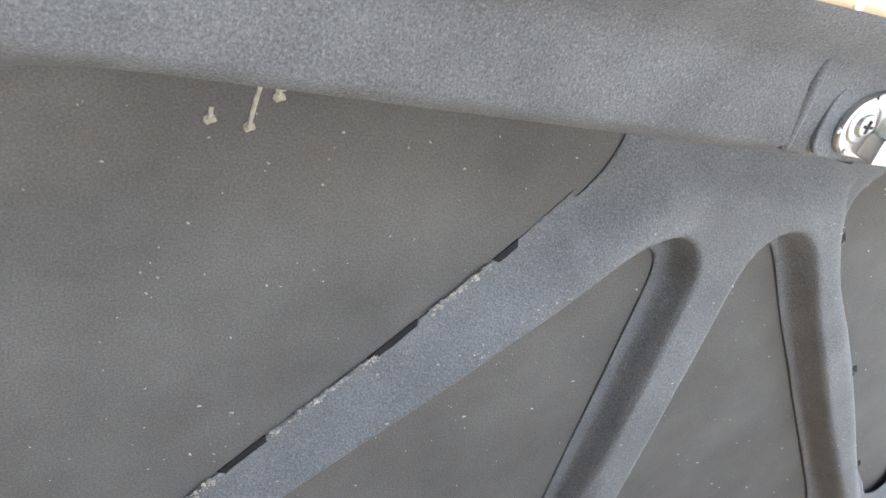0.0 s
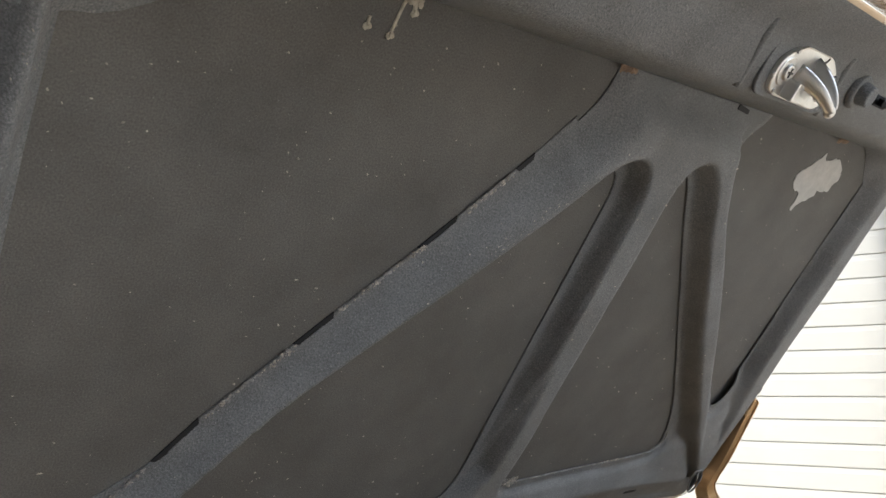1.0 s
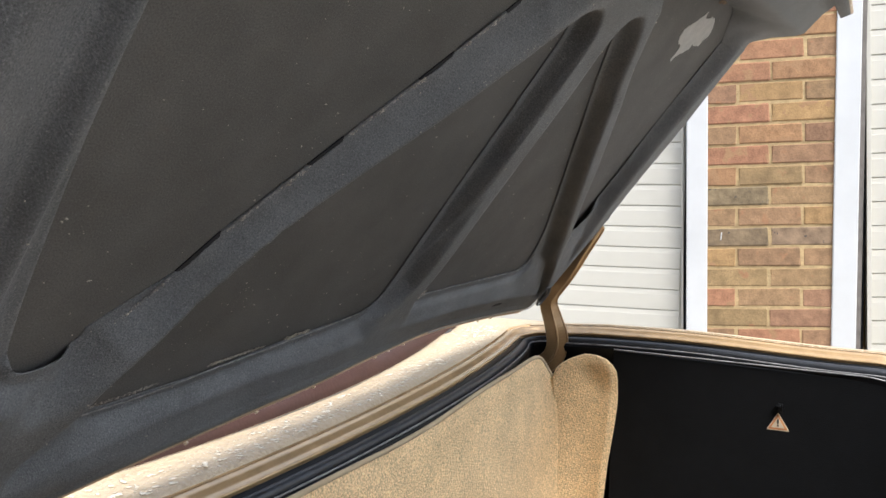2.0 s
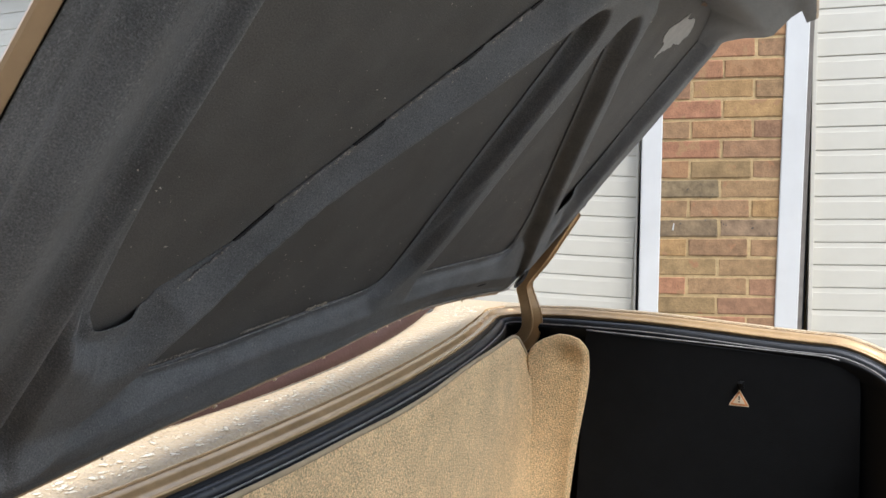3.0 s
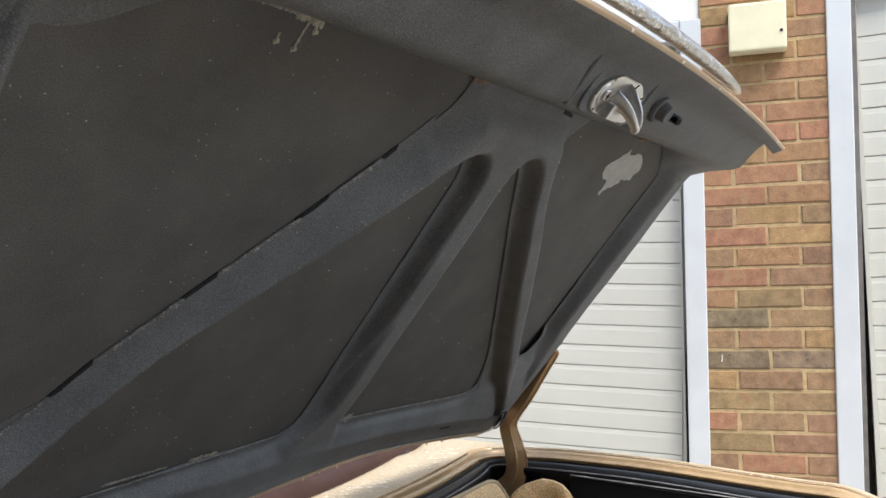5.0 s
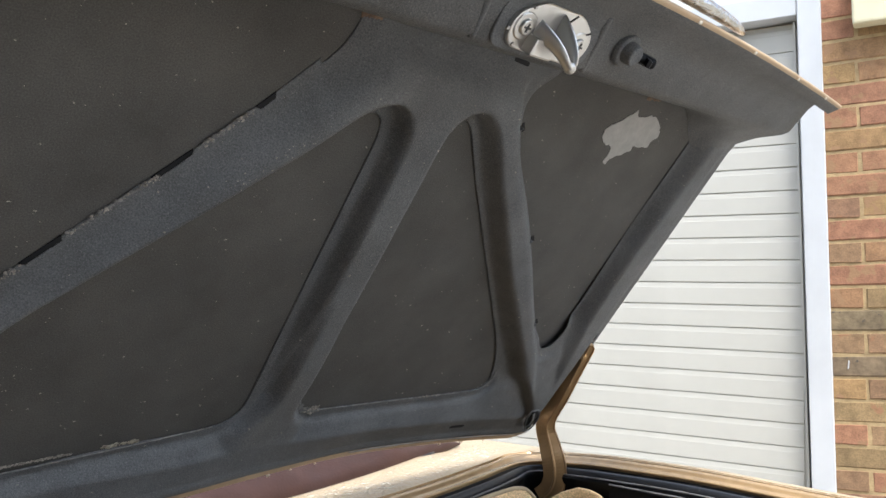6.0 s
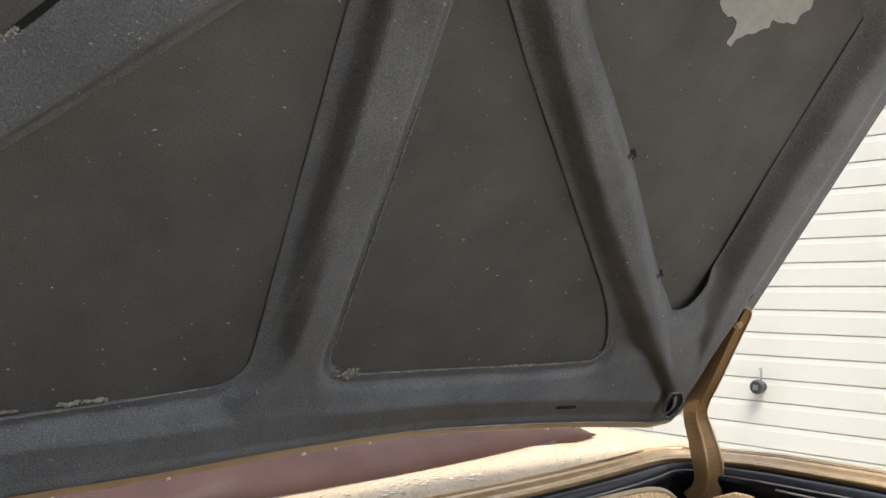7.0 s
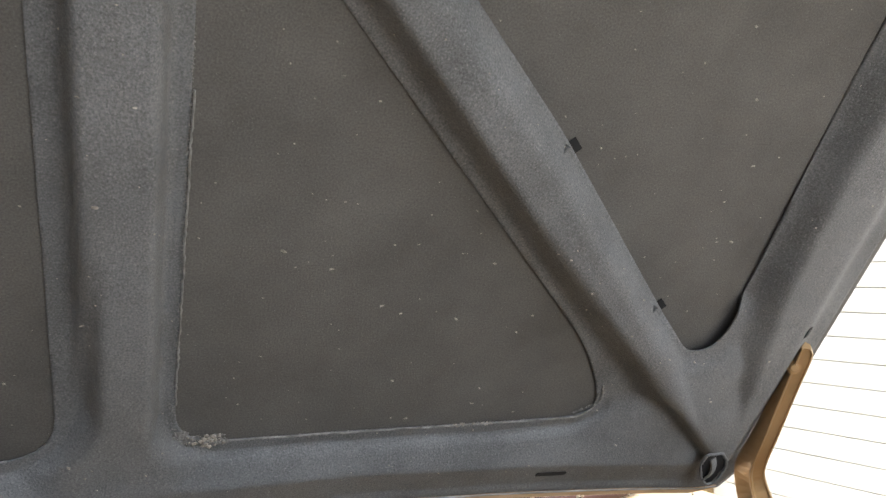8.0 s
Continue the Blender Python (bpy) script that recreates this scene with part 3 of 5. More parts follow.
# creases drawn as thin near-black lines, their shade in the colour
for a, b in (((0.004, 0.004), (0.020, 0.0235)), ((0.030, 0.004), (0.050, 0.0125))):
    g = [Vector((a[0], a[1], 0)), Vector(((a[0] + b[0]) / 2 - 0.001, (a[1] + b[1]) / 2, 0)), Vector((b[0], b[1], 0))]
    part("plate_crease", moved(tube(smooth_path(g, 6), 0.0010, 6), shelf(0.010, 0.318, 0.0055)), M_GAP, lock_plate)
for ru, rv in ((-0.050, 0.312), (-0.034, 0.300), (0.018, 0.335), (-0.030, 0.336)):
    part("rivet", moved(cyl(0.0022, 0.0016, 0.0012, 10), shelf(ru, rv, 0.0060)), M_STEEL, lock_plate)
# curved hook standing off the plate: broad root, narrow nose, open in the middle
HOOK = smooth_path([(-0.002, 0.323, 0.0835), (0.001, 0.321, 0.094), (0.005, 0.317, 0.104), (0.010, 0.310, 0.113), (0.014, 0.304, 0.1175)], 14)
for side in (-1, 1):
    rings = []
    for i, p in enumerate(HOOK):
        d = (HOOK[min(i + 1, 13)] - HOOK[max(i - 1, 0)]).normalized()
        nn = Vector((0, 0.75, 0.6))
        nn = (nn - d * nn.dot(d)).normalized()
        a = d.cross(nn)
        t = i / 13
        off = side * (0.0165 - 0.0125 * t)
        hw, hh = (0.0026, 0.0150 - 0.0100 * t) if side < 0 else (0.0024, 0.0095 - 0.0055 * t)
        rings.append([p + a * (off + hw * math.cos(b)) + nn * (hh * math.sin(b)) for b in np.linspace(0, math.tau, 13)[:-1]])
    part("hook_cheek", loft(rings, close_v=True, caps=True), M_CHROME, lock_plate, "polished hook of the lock", smooth=True)
b = bmesh.new()
bmesh.ops.create_uvsphere(b, u_segments=16, v_segments=10, radius=0.0075)
part("hook_nose", moved(b, Matrix.Translation((0.0145, 0.3035, 0.1165)) @ Matrix.Diagonal((1.0, 0.75, 0.6, 1))), M_CHROME, lock_plate, smooth=True)
part("hook_block", moved(box(-0.019, 0.012, -0.0145, 0.002, -0.001, 0.012, 0.002, 2), shelf(-0.002, 0.312, 0.006)), M_CHROME, lock_plate)
# lock barrel with its bent lever
key = part("key_barrel", moved(join(cyl(0.0185, 0.0165, 0.006, 20, 0.0015), moved(cyl(0.012, 0.010, 0.012, 18, 0.0015), pose(0, 0, 0.008))), shelf(0.132, 0.327, 0.003)), M_UNDER, boot_lid, "black lock barrel")
part("lever", moved(join(cyl(0.0062, 0.0058, 0.034, 14, 0.001), moved(box(-0.012, 0.012, -0.004, 0.004, -0.003, 0.003, 0.001), pose(0, 0, 0.006))), Matrix.Translation((0.146, 0.327, 0.0915)) @ pose(0, 0, 0, 0, 62, 0)), M_TUB, key)
for u, lean in ((-0.072, -0.018), (0.096, -0.020)):
    bead = smooth_path([(u, 0.292, 0.0715), (u + lean * 0.4, 0.320, 0.0757), (u + lean, 0.352, 0.0815)], 14)
    part("wall_bead", tube(bead, 0.0048, 14), M_UNDER, boot_lid, smooth=True)

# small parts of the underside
# a hole drawn as a thin near-black plate
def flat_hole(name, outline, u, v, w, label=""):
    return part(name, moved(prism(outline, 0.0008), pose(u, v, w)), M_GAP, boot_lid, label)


def surface_hole(name, outline, u, v):
    """A hole that lies in the bracing's surface, drawn as a near-black plate."""
    (a, b, c), e = frame_height(np.array([u, u + 0.004, u]), np.array([v, v, v + 0.004]))[0], 0.004
    n = Vector(((a - b) / e, (a - c) / e, 1)).normalized()
    return part(name, moved(prism(outline, 0.0007), Matrix.Translation((u, v, a)) @ n.to_track_quat("Z", "Y").to_matrix().to_4x4()), M_GAP, boot_lid)


surface_hole("drain_slot", rounded([(-0.017, -0.004), (0.017, -0.003), (0.017, 0.004), (-0.017, 0.003)], 0.003, 3), 0.409, -0.322)
surface_hole("small_hole", rounded([(-0.005, -0.006), (0.005, -0.006), (0.006, 0.005), (-0.005, 0.006)], 0.003, 3), 0.618, -0.142)
surface_hole("small_hole", rounded([(-0.008, -0.010), (0.007, -0.011), (0.008, 0.009), (-0.006, 0.011)], 0.005, 3), 0.620, 0.192)
flat_hole("slit", rounded([(-0.012, -0.002), (0.013, -0.004), (0.012, 0.001), (-0.012, 0.004)], 0.002, 3), 0.090, 0.2640, 0.0090)


# near-black plates paint the shade under the cut-back flange
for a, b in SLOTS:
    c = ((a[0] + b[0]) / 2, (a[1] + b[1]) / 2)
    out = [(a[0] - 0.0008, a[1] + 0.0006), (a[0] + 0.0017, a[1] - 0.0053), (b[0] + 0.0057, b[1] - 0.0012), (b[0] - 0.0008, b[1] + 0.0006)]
    flat_hole("slot_shade", [(px - c[0], py - c[1]) for px, py in out], c[0], c[1], 0.0004)


def blob(r, seed, flat=0.5, n=1):
    rnd = random.Random(seed)
    bm = bmesh.new()
    bmesh.ops.create_icosphere(bm, subdivisions=n, radius=r)
    for v in bm.verts:
        v.co *= 0.65 + 0.7 * rnd.random()
        v.co.z *= flat
    return bm


# torn corner: a leaning oval hole with a curled rim and a bent tab in it
for sgn in (1, -1):
    rnd = random.Random(4)
    lean = Matrix.Rotation(math.radians(24), 3, "Z")
    rim_pts, flat = [], []
    for a in np.linspace(0, math.tau, 29)[:-1]:
        k = 1 + 0.10 * math.sin(3 * a + 1) + 0.06 * rnd.uniform(-1, 1)
        q = lean @ Vector((0.0145 * k * math.cos(a), 0.0245 * k * math.sin(a), 0))
        rim_pts.append(Vector((sgn * (0.597 + q.x), -0.327 + q.y, 0.0240 + 0.0035 * max(0, math.cos(a - 5.2)) + 0.001 * rnd.random())))
        flat.append((sgn * q.x, q.y))
    part("crumpled_corner", tube(rim_pts + rim_pts[:2], 0.0017, 6), M_UNDER, boot_lid, "torn curled metal round a hole", smooth=True)
    part("corner_hole", moved(prism(flat if sgn > 0 else flat[::-1], 0.0012), pose(sgn * 0.597, -0.327, 0.0238)), M_GAP, boot_lid)
    tab = [Vector((sgn * 0.594, -0.346, 0.0252)), Vector((sgn * 0.597, -0.335, 0.0275)), Vector((sgn * 0.595, -0.322, 0.0270)), Vector((sgn * 0.590, -0.312, 0.0252))]
    part("bent_tab", sweep(smooth_path(tab, 9), [(-0.004, -0.0006), (0.004, -0.0006), (0.0035, 0.0008), (-0.0035, 0.0012)], lambda i: (0.3 * sgn, 0, 1)), M_UNDER, boot_lid)

# bent tabs along the far diagonal flange
for u, v, a in ((0.158, 0.186, 42), (0.309, 0.032, 44), (0.450, -0.121, 46)):
    tab = join(box(-0.005, 0.005, -0.008, 0.008, 0, 0.0012, 0.0003), moved(box(-0.005, 0.005, -0.0008, 0.0008, 0, 0.006, 0.0003), pose(0, 0.007, 0)))
    part("tab", moved(tab, pose(u - 0.004, v - 0.004, 0.0045, 0, 10, a)), M_UNDER, boot_lid)
    part("tab_hole", moved(prism([(-0.004, -0.006), (0.004, -0.006), (0.004, 0.006), (-0.004, 0.006)], 0.0006), pose(u + 0.003, v + 0.002, 0.0012, 0, 0, a)), M_GAP, boot_lid)


# crumbs of old sealant along the flanges
def crumbs(name, line, count, seed, material, size=0.0035, spread=0.003, w=0.0035, label=""):
    rnd = random.Random(seed)
    bms = []
    for k in range(count * 3):
        s = rnd.random() * (len(line) - 1)
        i = min(int(s), len(line) - 2)
        a, b = Vector(line[i]), Vector(line[i + 1])
        p = a + (b - a) * (s - i)
        r = size * 0.48 * (0.3 + rnd.random() ** 2)
        bms.append(moved(blob(r * (1.0 if w > 0.02 else 1.25), seed * 97 + k, 0.28), pose(p.x + rnd.uniform(-spread, spread), p.y + rnd.uniform(-spread, spread), w, 0, 0, rnd.uniform(0, 360))))
    return tagged(part(name, join(*bms), material, boot_lid, label), kind="stuff")


M_BEAD = mat("grey_seam_sealer", (0.22, 0.215, 0.20), 0.85, var=0.5, scale=120, bump=0.8, bump_scale=300)
# between the lifted places on the near diagonal
for k, (a, b) in enumerate((((-0.226, 0.113), (-0.190, 0.155)), ((-0.309, 0.018), (-0.258, 0.075)), ((-0.393, -0.078), (-0.340, -0.017)), ((-0.474, -0.184), (-0.424, -0.122)))):
    crumbs("seam_sealer", [a, b], 30, 10 + k, M_BEAD, 0.0028, 0.002, 0.003, "crumbling grey seam sealer")
    crumbs("seam_sealer", [a, b], 9, 70 + k, M_SEALANT, 0.0026, 0.0022, 0.0036)
for k, pts in enumerate(([(-0.436, -0.280), (-0.36, -0.2785), (-0.29, -0.2705), (-0.20, -0.2625), (-0.10, -0.252), (-0.06, -0.247)], [(0.075, -0.2445), (0.18, -0.2475), (0.30, -0.2515), (0.40, -0.2545), (0.424, -0.250), (0.4355, -0.234), (0.432, -0.215)], [(0.0545, -0.20), (0.0525, -0.08), (0.0500, 0.06)])):
    rnd = random.Random(60 + k)
    bead = [Vector((p.x + rnd.uniform(-0.0006, 0.0006), p.y + rnd.uniform(-0.0006, 0.0006), 0.0030)) for p in smooth_path([(a, b, 0) for a, b in pts], 70)]
    part("seam_sealer", tube(bead, 0.0008, 5), M_BEAD, boot_lid, "thin grey line of seam sealer")
crumbs("seam_sealer", [(-0.250, 0.082), (-0.262, 0.070)], 12, 31, M_SEALANT, 0.0024, 0.003)
crumbs("seam_sealer", [(-0.338, -0.016), (-0.350, -0.030)], 10, 32, M_SEALANT, 0.002, 0.003)
crumbs("seam_sealer", [(-0.30, -0.262), (-0.22, -0.256)], 60, 41, M_SEALANT, 0.0024, 0.0014, 0.003)
crumbs("seam_sealer", [(-0.19, -0.253), (-0.15, -0.251)], 26, 42, M_CRUST, 0.0034, 0.0018, 0.0035, "pale crumbling sealant")
crumbs("seam_sealer", [(-0.43, -0.270), (-0.36, -0.266)], 34, 43, M_SEALANT, 0.0022, 0.002)
crumbs("seam_sealer", [(0.055, -0.232), (0.07, -0.244), (0.095, -0.243)], 70, 44, M_BEAD, 0.0030, 0.006, 0.003)
crumbs("seam_sealer", [(0.07, -0.240), (0.09, -0.243)], 14, 45, M_SEALANT, 0.003, 0.007, 0.005)
crumbs("seam_sealer", [(0.11, -0.2455), (0.40, -0.254)], 110, 46, M_BEAD, 0.0018, 0.0014, 0.0028)
crumbs("seam_sealer", [(0.29, -0.251), (0.33, -0.252)], 14, 47, M_SEALANT, 0.0026, 0.0016, 0.003)
crumbs("seam_sealer", [(0.41, -0.250), (0.436, -0.236), (0.436, -0.215)], 20, 48, M_BEAD, 0.0022, 0.0012, 0.0028)
crumbs("seam_sealer", [(0.0535, -0.21), (0.0480, 0.10)], 150, 49, M_BEAD, 0.0010, 0.0008, 0.0022)
crumbs("paint_chips", [(-0.20, 0.085), (-0.115, 0.165)], 16, 51, M_SEALANT, 0.0016, 0.006, 0.0245, "pale chips in the rib's paint")
crumbs("paint_chips", [(-0.40, -0.20), (-0.30, -0.10)], 12, 52, M_SEALANT, 0.0010, 0.012, 0.02)
crumbs("rust_patch", [(-0.440, 0.2630), (-0.405, 0.2640), (-0.375, 0.2650)], 120, 53, M_SEALANT, 0.0016, 0.0012, 0.0022, "rust and sealant along the seam")
crumbs("rust_patch", [(-0.400, 0.2645), (-0.366, 0.2650)], 60, 57, M_SEALANT, 0.0020, 0.0018, 0.0026)
crumbs("rust_patch", [(-0.384, 0.2640), (-0.360, 0.2630)], 46, 54, M_CRUST, 0.0028, 0.0030, 0.0034, "pale yellow crust of old sealant")
crumbs("rust_patch", [(-0.132, 0.2650), (-0.080, 0.2670)], 60, 55, M_RUST, 0.0042, 0.0030, 0.007)
crumbs("rust_patch", [(0.355, 0.264), (0.385, 0.2665)], 24, 56, M_RUST, 0.0034, 0.003, 0.006)
for pts, r in (([(-0.369, 0.262, 0.001), (-0.3700, 0.252, 0.001), (-0.3705, 0.236, 0.001)], 0.0014), ([(-0.3915, 0.245, 0.001), (-0.3910, 0.238, 0.001)], 0.0014), ([(-0.361, 0.262, 0.001), (-0.3585, 0.254, 0.001)], 0.0018)):
    d = tube(smooth_path(pts, 7), r, 8)
    for v in d.verts:
        v.co.z *= 0.5
    part("sealant_drip", join(d, moved(blob(0.0028, 3, 0.4, 2), pose(*pts[-1]))), M_CRUST, boot_lid, "pale dried drip")

# bare patch where the black has flaked off
chip = [(0.362, 0.244), (0.372, 0.234), (0.387, 0.236), (0.398, 0.241), (0.416, 0.238), (0.432, 0.230), (0.443, 0.222), (0.446, 0.212), (0.436, 0.203), (0.436, 0.195), (0.420, 0.193), (0.402, 0.194), (0.402, 0.185), (0.389, 0.178), (0.378, 0.175), (0.369, 0.169), (0.366, 0.160), (0.357, 0.165), (0.358, 0.178), (0.353, 0.186), (0.336, 0.189), (0.322, 0.197), (0.318, 0.207), (0.325, 0.216), (0.340, 0.223), (0.346, 0.230), (0.355, 0.235)]
fine = []
rnd = random.Random(8)
for (x0, y0), (x1, y1) in zip(chip, chip[1:] + chip[:1]):
    for t in (0, 0.33, 0.66):
        k = 0.0016 if t else 0
        fine.append((x0 + (x1 - x0) * t + rnd.uniform(-k, k), y0 + (y1 - y0) * t + rnd.uniform(-k, k)))
part("flaked_patch", moved(prism(fine, 0.0006), pose(0, 0, 0.0002)), M_CHIP, boot_lid, "bare grey patch where black paint flaked off")
# tiny pale specks of dirt
rnd = random.Random(21)
bms = []
cu = np.array([rnd.uniform(-0.6, 0.6) for _ in range(900)])
cv = np.array([rnd.uniform(-0.33, 0.26) for _ in range(900)])
hh, dd, oo = frame_height(cu, cv)
for u, v, h, d, o in zip(cu, cv, hh, dd, oo):
    if o < 0.02 or abs(d) < 0.004 or len(bms) >= 560:
        continue
    b = blob(0.0004 + 0.0007 * rnd.random() ** 3, len(bms), 0.4)
    stretch = rnd.uniform(1, 2.4)
    for w in b.verts:
        w.co.x *= stretch
    bms.append(moved(b, pose(float(u), float(v), float(h) + 0.0003 if d > 0 else 0.0003, 0, 0, rnd.uniform(-60, 20))))
specks = part("dirt_specks", join(*bms), M_SEALANT, boot_lid)
tagged(specks, kind="stuff")


# ---- hinge arms: pressed channel, gold ----
def hinge_arm(sgn):
    pts = [(0.626, 0.092, 1.203), (0.629, 0.120, 1.163), (0.635, 0.158, 1.108), (0.646, 0.190, 1.072), (0.658, 0.206, 1.049), (0.663, 0.203, 1.022), (0.663, 0.197, 0.998), (0.665, 0.195, 0.976), (0.668, 0.199, 0.956), (0.669, 0.210, 0.937), (0.668, 0.228, 0.922)]
    path = [Vector((sgn * p.x - (0.030 if sgn < 0 else 0.0), p.y, p.z)) for p in smooth_path(pts, 40)]
    path.insert(1, path[0].lerp(path[1], 0.35))
    rings = []
    for i, p in enumerate(path):
        d = (path[min(i + 1, len(path) - 1)] - path[max(i - 1, 0)]).normalized()
        nn = Vector((-0.55 * sgn, -0.80, -0.20)).lerp(Vector((-0.92 * sgn, -0.38, 0.05)), float(ease(np.array(i), 17, 31)))
        nn = (nn - d * nn.dot(d)).normalized()
        a = d.cross(nn) * sgn
        wide = (0.78 + 0.5 * float(ease(np.array(i), 9, 27))) * (0.66 if i == 0 else 0.92 if i == 1 else 1.0)
        # a side flange grows from nothing beside the plate, a sharp ridge between them, a rolled rim outside
        left = 0.0030 + 0.0130 * float(ease(np.array(i), 1, 15))
        drop = -0.0110 + 0.0100 * float(ease(np.array(i), 14, 25))
        prof = [(-0.0165, -0.0085), (-0.0170, -0.0010), (-0.0164, 0.0017), (-0.0150, 0.0019), (-0.0139, 0.0003), (-0.0024, 0.0008), (-0.0006, 0.0046), (0.0010, 0.0048), (0.0020, 0.0028), (left, drop), (left, drop - 0.003)]
        rings.append([p + a * (x * wide) + nn * y for x, y in prof])
    arm_bm = loft(rings, close_v=True, caps=True)
    bmesh.ops.recalc_face_normals(arm_bm, faces=arm_bm.faces)
    arm = part("hinge_arm", arm_bm, M_GOLD_IN, car, "ochre gold curved hinge arm with a ridge", smooth=False)
    bolt = join(cyl(0.0050, 0.0042, 0.004, 6, 0.0008), moved(cyl(0.0070, 0.0070, 0.0016, 20), pose(0, 0, -0.002)))
    q = Vector((-0.55 * sgn, -0.80, -0.20)).to_track_quat("Z", "Y").to_matrix().to_4x4()
    part("bolt", moved(bolt, Matrix.Translation(path[3] + Vector((-0.55 * sgn, -0.80, -0.20)) * 0.004) @ q), M_GOLD_IN, arm)
    return arm


hinge_arm(1)
hinge_arm(-1)


# ---- body round the boot ----
def cover_y(x):
    return 0.275 + 0.29 * x * x


def rim_z(y):
    return 1.000 - 0.005 * ease(np.array(y), 0.10, 0.24) - 0.012 * ease(np.array(-y), 0.0, 0.35) - 0.075 * ease(np.array(-y), 0.36, 0.60)


# the opening's edge all the way round, starting at the middle of the front
def rim_path():
    half = [(0.10, 0.1985), (0.25, 0.2065), (0.40, 0.2215), (0.52, 0.240), (0.60, 0.256), (0.648, 0.262), (0.680, 0.246), (0.691, 0.205), (0.692, 0.10), (0.692, 0.0), (0.690, -0.15), (0.686, -0.30), (0.680, -0.40), (0.660, -0.47), (0.60, -0.515), (0.50, -0.530), (0.25, -0.540)]
    pts = [(0.0, 0.197)] + half + [(0.0, -0.543)] + [(-x, y) for x, y in reversed(half)] + [(0.0, 0.197)]
    path = smooth_path([(x, y, 0) for x, y in pts], 221)[:-1]
    return [Vector((p.x, p.y, float(rim_z(p.y)))) for p in path]


RIM = rim_path()


def around(profile, keep=None):
    """Carry (outwards, up) points along the rim; keep picks a stretch by place."""
    n = len(RIM)
    rings, runs = [], []
    for i, p in enumerate(RIM):
        d = RIM[(i + 1) % n] - RIM[i - 1]
        o = Vector((-d.y, d.x, 0)).normalized()
        if o.dot(Vector((p.x, p.y + 0.15, 0))) < 0:
            o = -o
        # by the hinges the channel and seal draw back to let the arm through
        back = 1 - 0.78 * math.exp(-((abs(p.x) - 0.682) ** 2 + (p.y - 0.235) ** 2) / 0.0028)
        rings.append([p + o * (a * back if a < -0.004 else a) + Vector((0, 0, b)) for a, b in profile])
    if keep is None:
        return loft(rings, close_u=True)
    return loft([r for r, p in zip(rings, RIM) if keep(p)])


part("rim_band", around([(0.006, -0.045), (0.001, -0.028), (-0.0020, -0.0130), (-0.0032, -0.0115), (-0.0032, -0.0098), (-0.0014, -0.0086), (0.0015, -0.0084), (0.0055, -0.0082), (0.0085, -0.0068), (0.0110, -0.0028), (0.0135, -0.0010), (0.0200, -0.0005), (0.0225, -0.0004), (0.0235, -0.001), (0.026, -0.001), (0.0265, 0.002)]), M_LIP, car, "gold painted lip round the boot opening", smooth=True)
part("body_side", around([(0.0255, 0.0), (0.027, 0.0022), (0.036, 0.0026), (0.047, 0.0002), (0.058, -0.0055), (0.068, -0.016), (0.078, -0.040), (0.086, -0.10), (0.092, -0.30), (0.084, -0.48), (0.065, -0.66)], lambda p: p.y < 0.214 and (abs(p.x) > 0.6 or p.y < 0.1)), M_WET, car, "wet champagne gold rear wings and tail", smooth=True)
part("rain_channel", around([(0.002, -0.013), (-0.005, -0.018), (-0.009, -0.032), (-0.022, -0.034), (-0.025, -0.027), (-0.029, -0.028), (-0.030, -0.034), (-0.020, -0.058)]), M_TUB, car, "black rain channel", smooth=True)
part("boot_seal", around([(-0.007, -0.032), (-0.006, -0.024), (-0.0095, -0.0175), (-0.0150, -0.0160), (-0.0200, -0.0185), (-0.0220, -0.024), (-0.021, -0.033)]), M_RUBBER, car, "black rubber weather seal", smooth=True)
# a pale line paints the gleam on the flange edge
edge_line = around([(-0.0262 + 0.0013 * math.cos(a), -0.0262 + 0.0013 * math.sin(a)) for a in np.linspace(0, math.tau, 7)])
part("flange_edge", edge_line, M_EDGE, car, "body flange edge, painted pale as a highlight", smooth=True)
part("boot_wall", around([(-0.018, -0.052), (-0.004, -0.12), (-0.002, -0.36), (-0.05, -0.50)]), M_TUB, car, "black painted boot sides", smooth=True)
# floor out of view, kept dark to deepen the shade on the ribs
part("boot_floor", box(-0.655, 0.655, -0.50, 0.20, 0.485, 0.505, 0.004), M_FLOOR_DARK, car, "unseen boot floor, darkened to cut bounced light")



def deck_line(x):
    """The deck across: its first and last place along the car, its height and its crown."""
    ax = abs(x)
    base = float(rim_z(0.2)) + 0.0040 - 0.0014 * float(ease(np.array(ax), 0.6, 0.7)) - 13.0 * max(0.0, ax - 0.728) ** 2
    y0 = 0.197 + 0.155 * min(ax, 0.63) ** 2 + 0.0255 + 0.006 * float(ease(np.array(ax), 0.60, 0.66))
    y0 = min(y0, float(np.interp(ax, (0.66, 0.69, 0.705, 0.716, 0.84), (0.292, 0.276, 0.255, 0.208, 0.205))))
    return y0, max(cover_y(min(ax, 0.64)) + 0.02, y0 + 0.03), base, 1 - float(ease(np.array(ax), 0.46, 0.62))


deck = []
for x in np.linspace(-0.764, 0.764, 110):
    x = float(x)
    y0, y1, base, fade = deck_line(x)
    ring = [Vector((x, y0 + (y1 - y0) * t, base + fade * (0.014 * math.sin(t * math.pi * 0.62)) - (0.003 if t == 0 else 0))) for t in (0, 0.06, 0.14, 0.25, 0.4, 0.55, 0.7, 0.85, 1.0)]
    ring += [Vector((x, y1 + 0.09 * k, base + fade * 0.013 + 0.003 * k)) for k in range(1, 8)]
    deck.append(ring)
part("rear_deck", loft(deck), M_WET, car, "wet champagne gold rear deck", smooth=True)
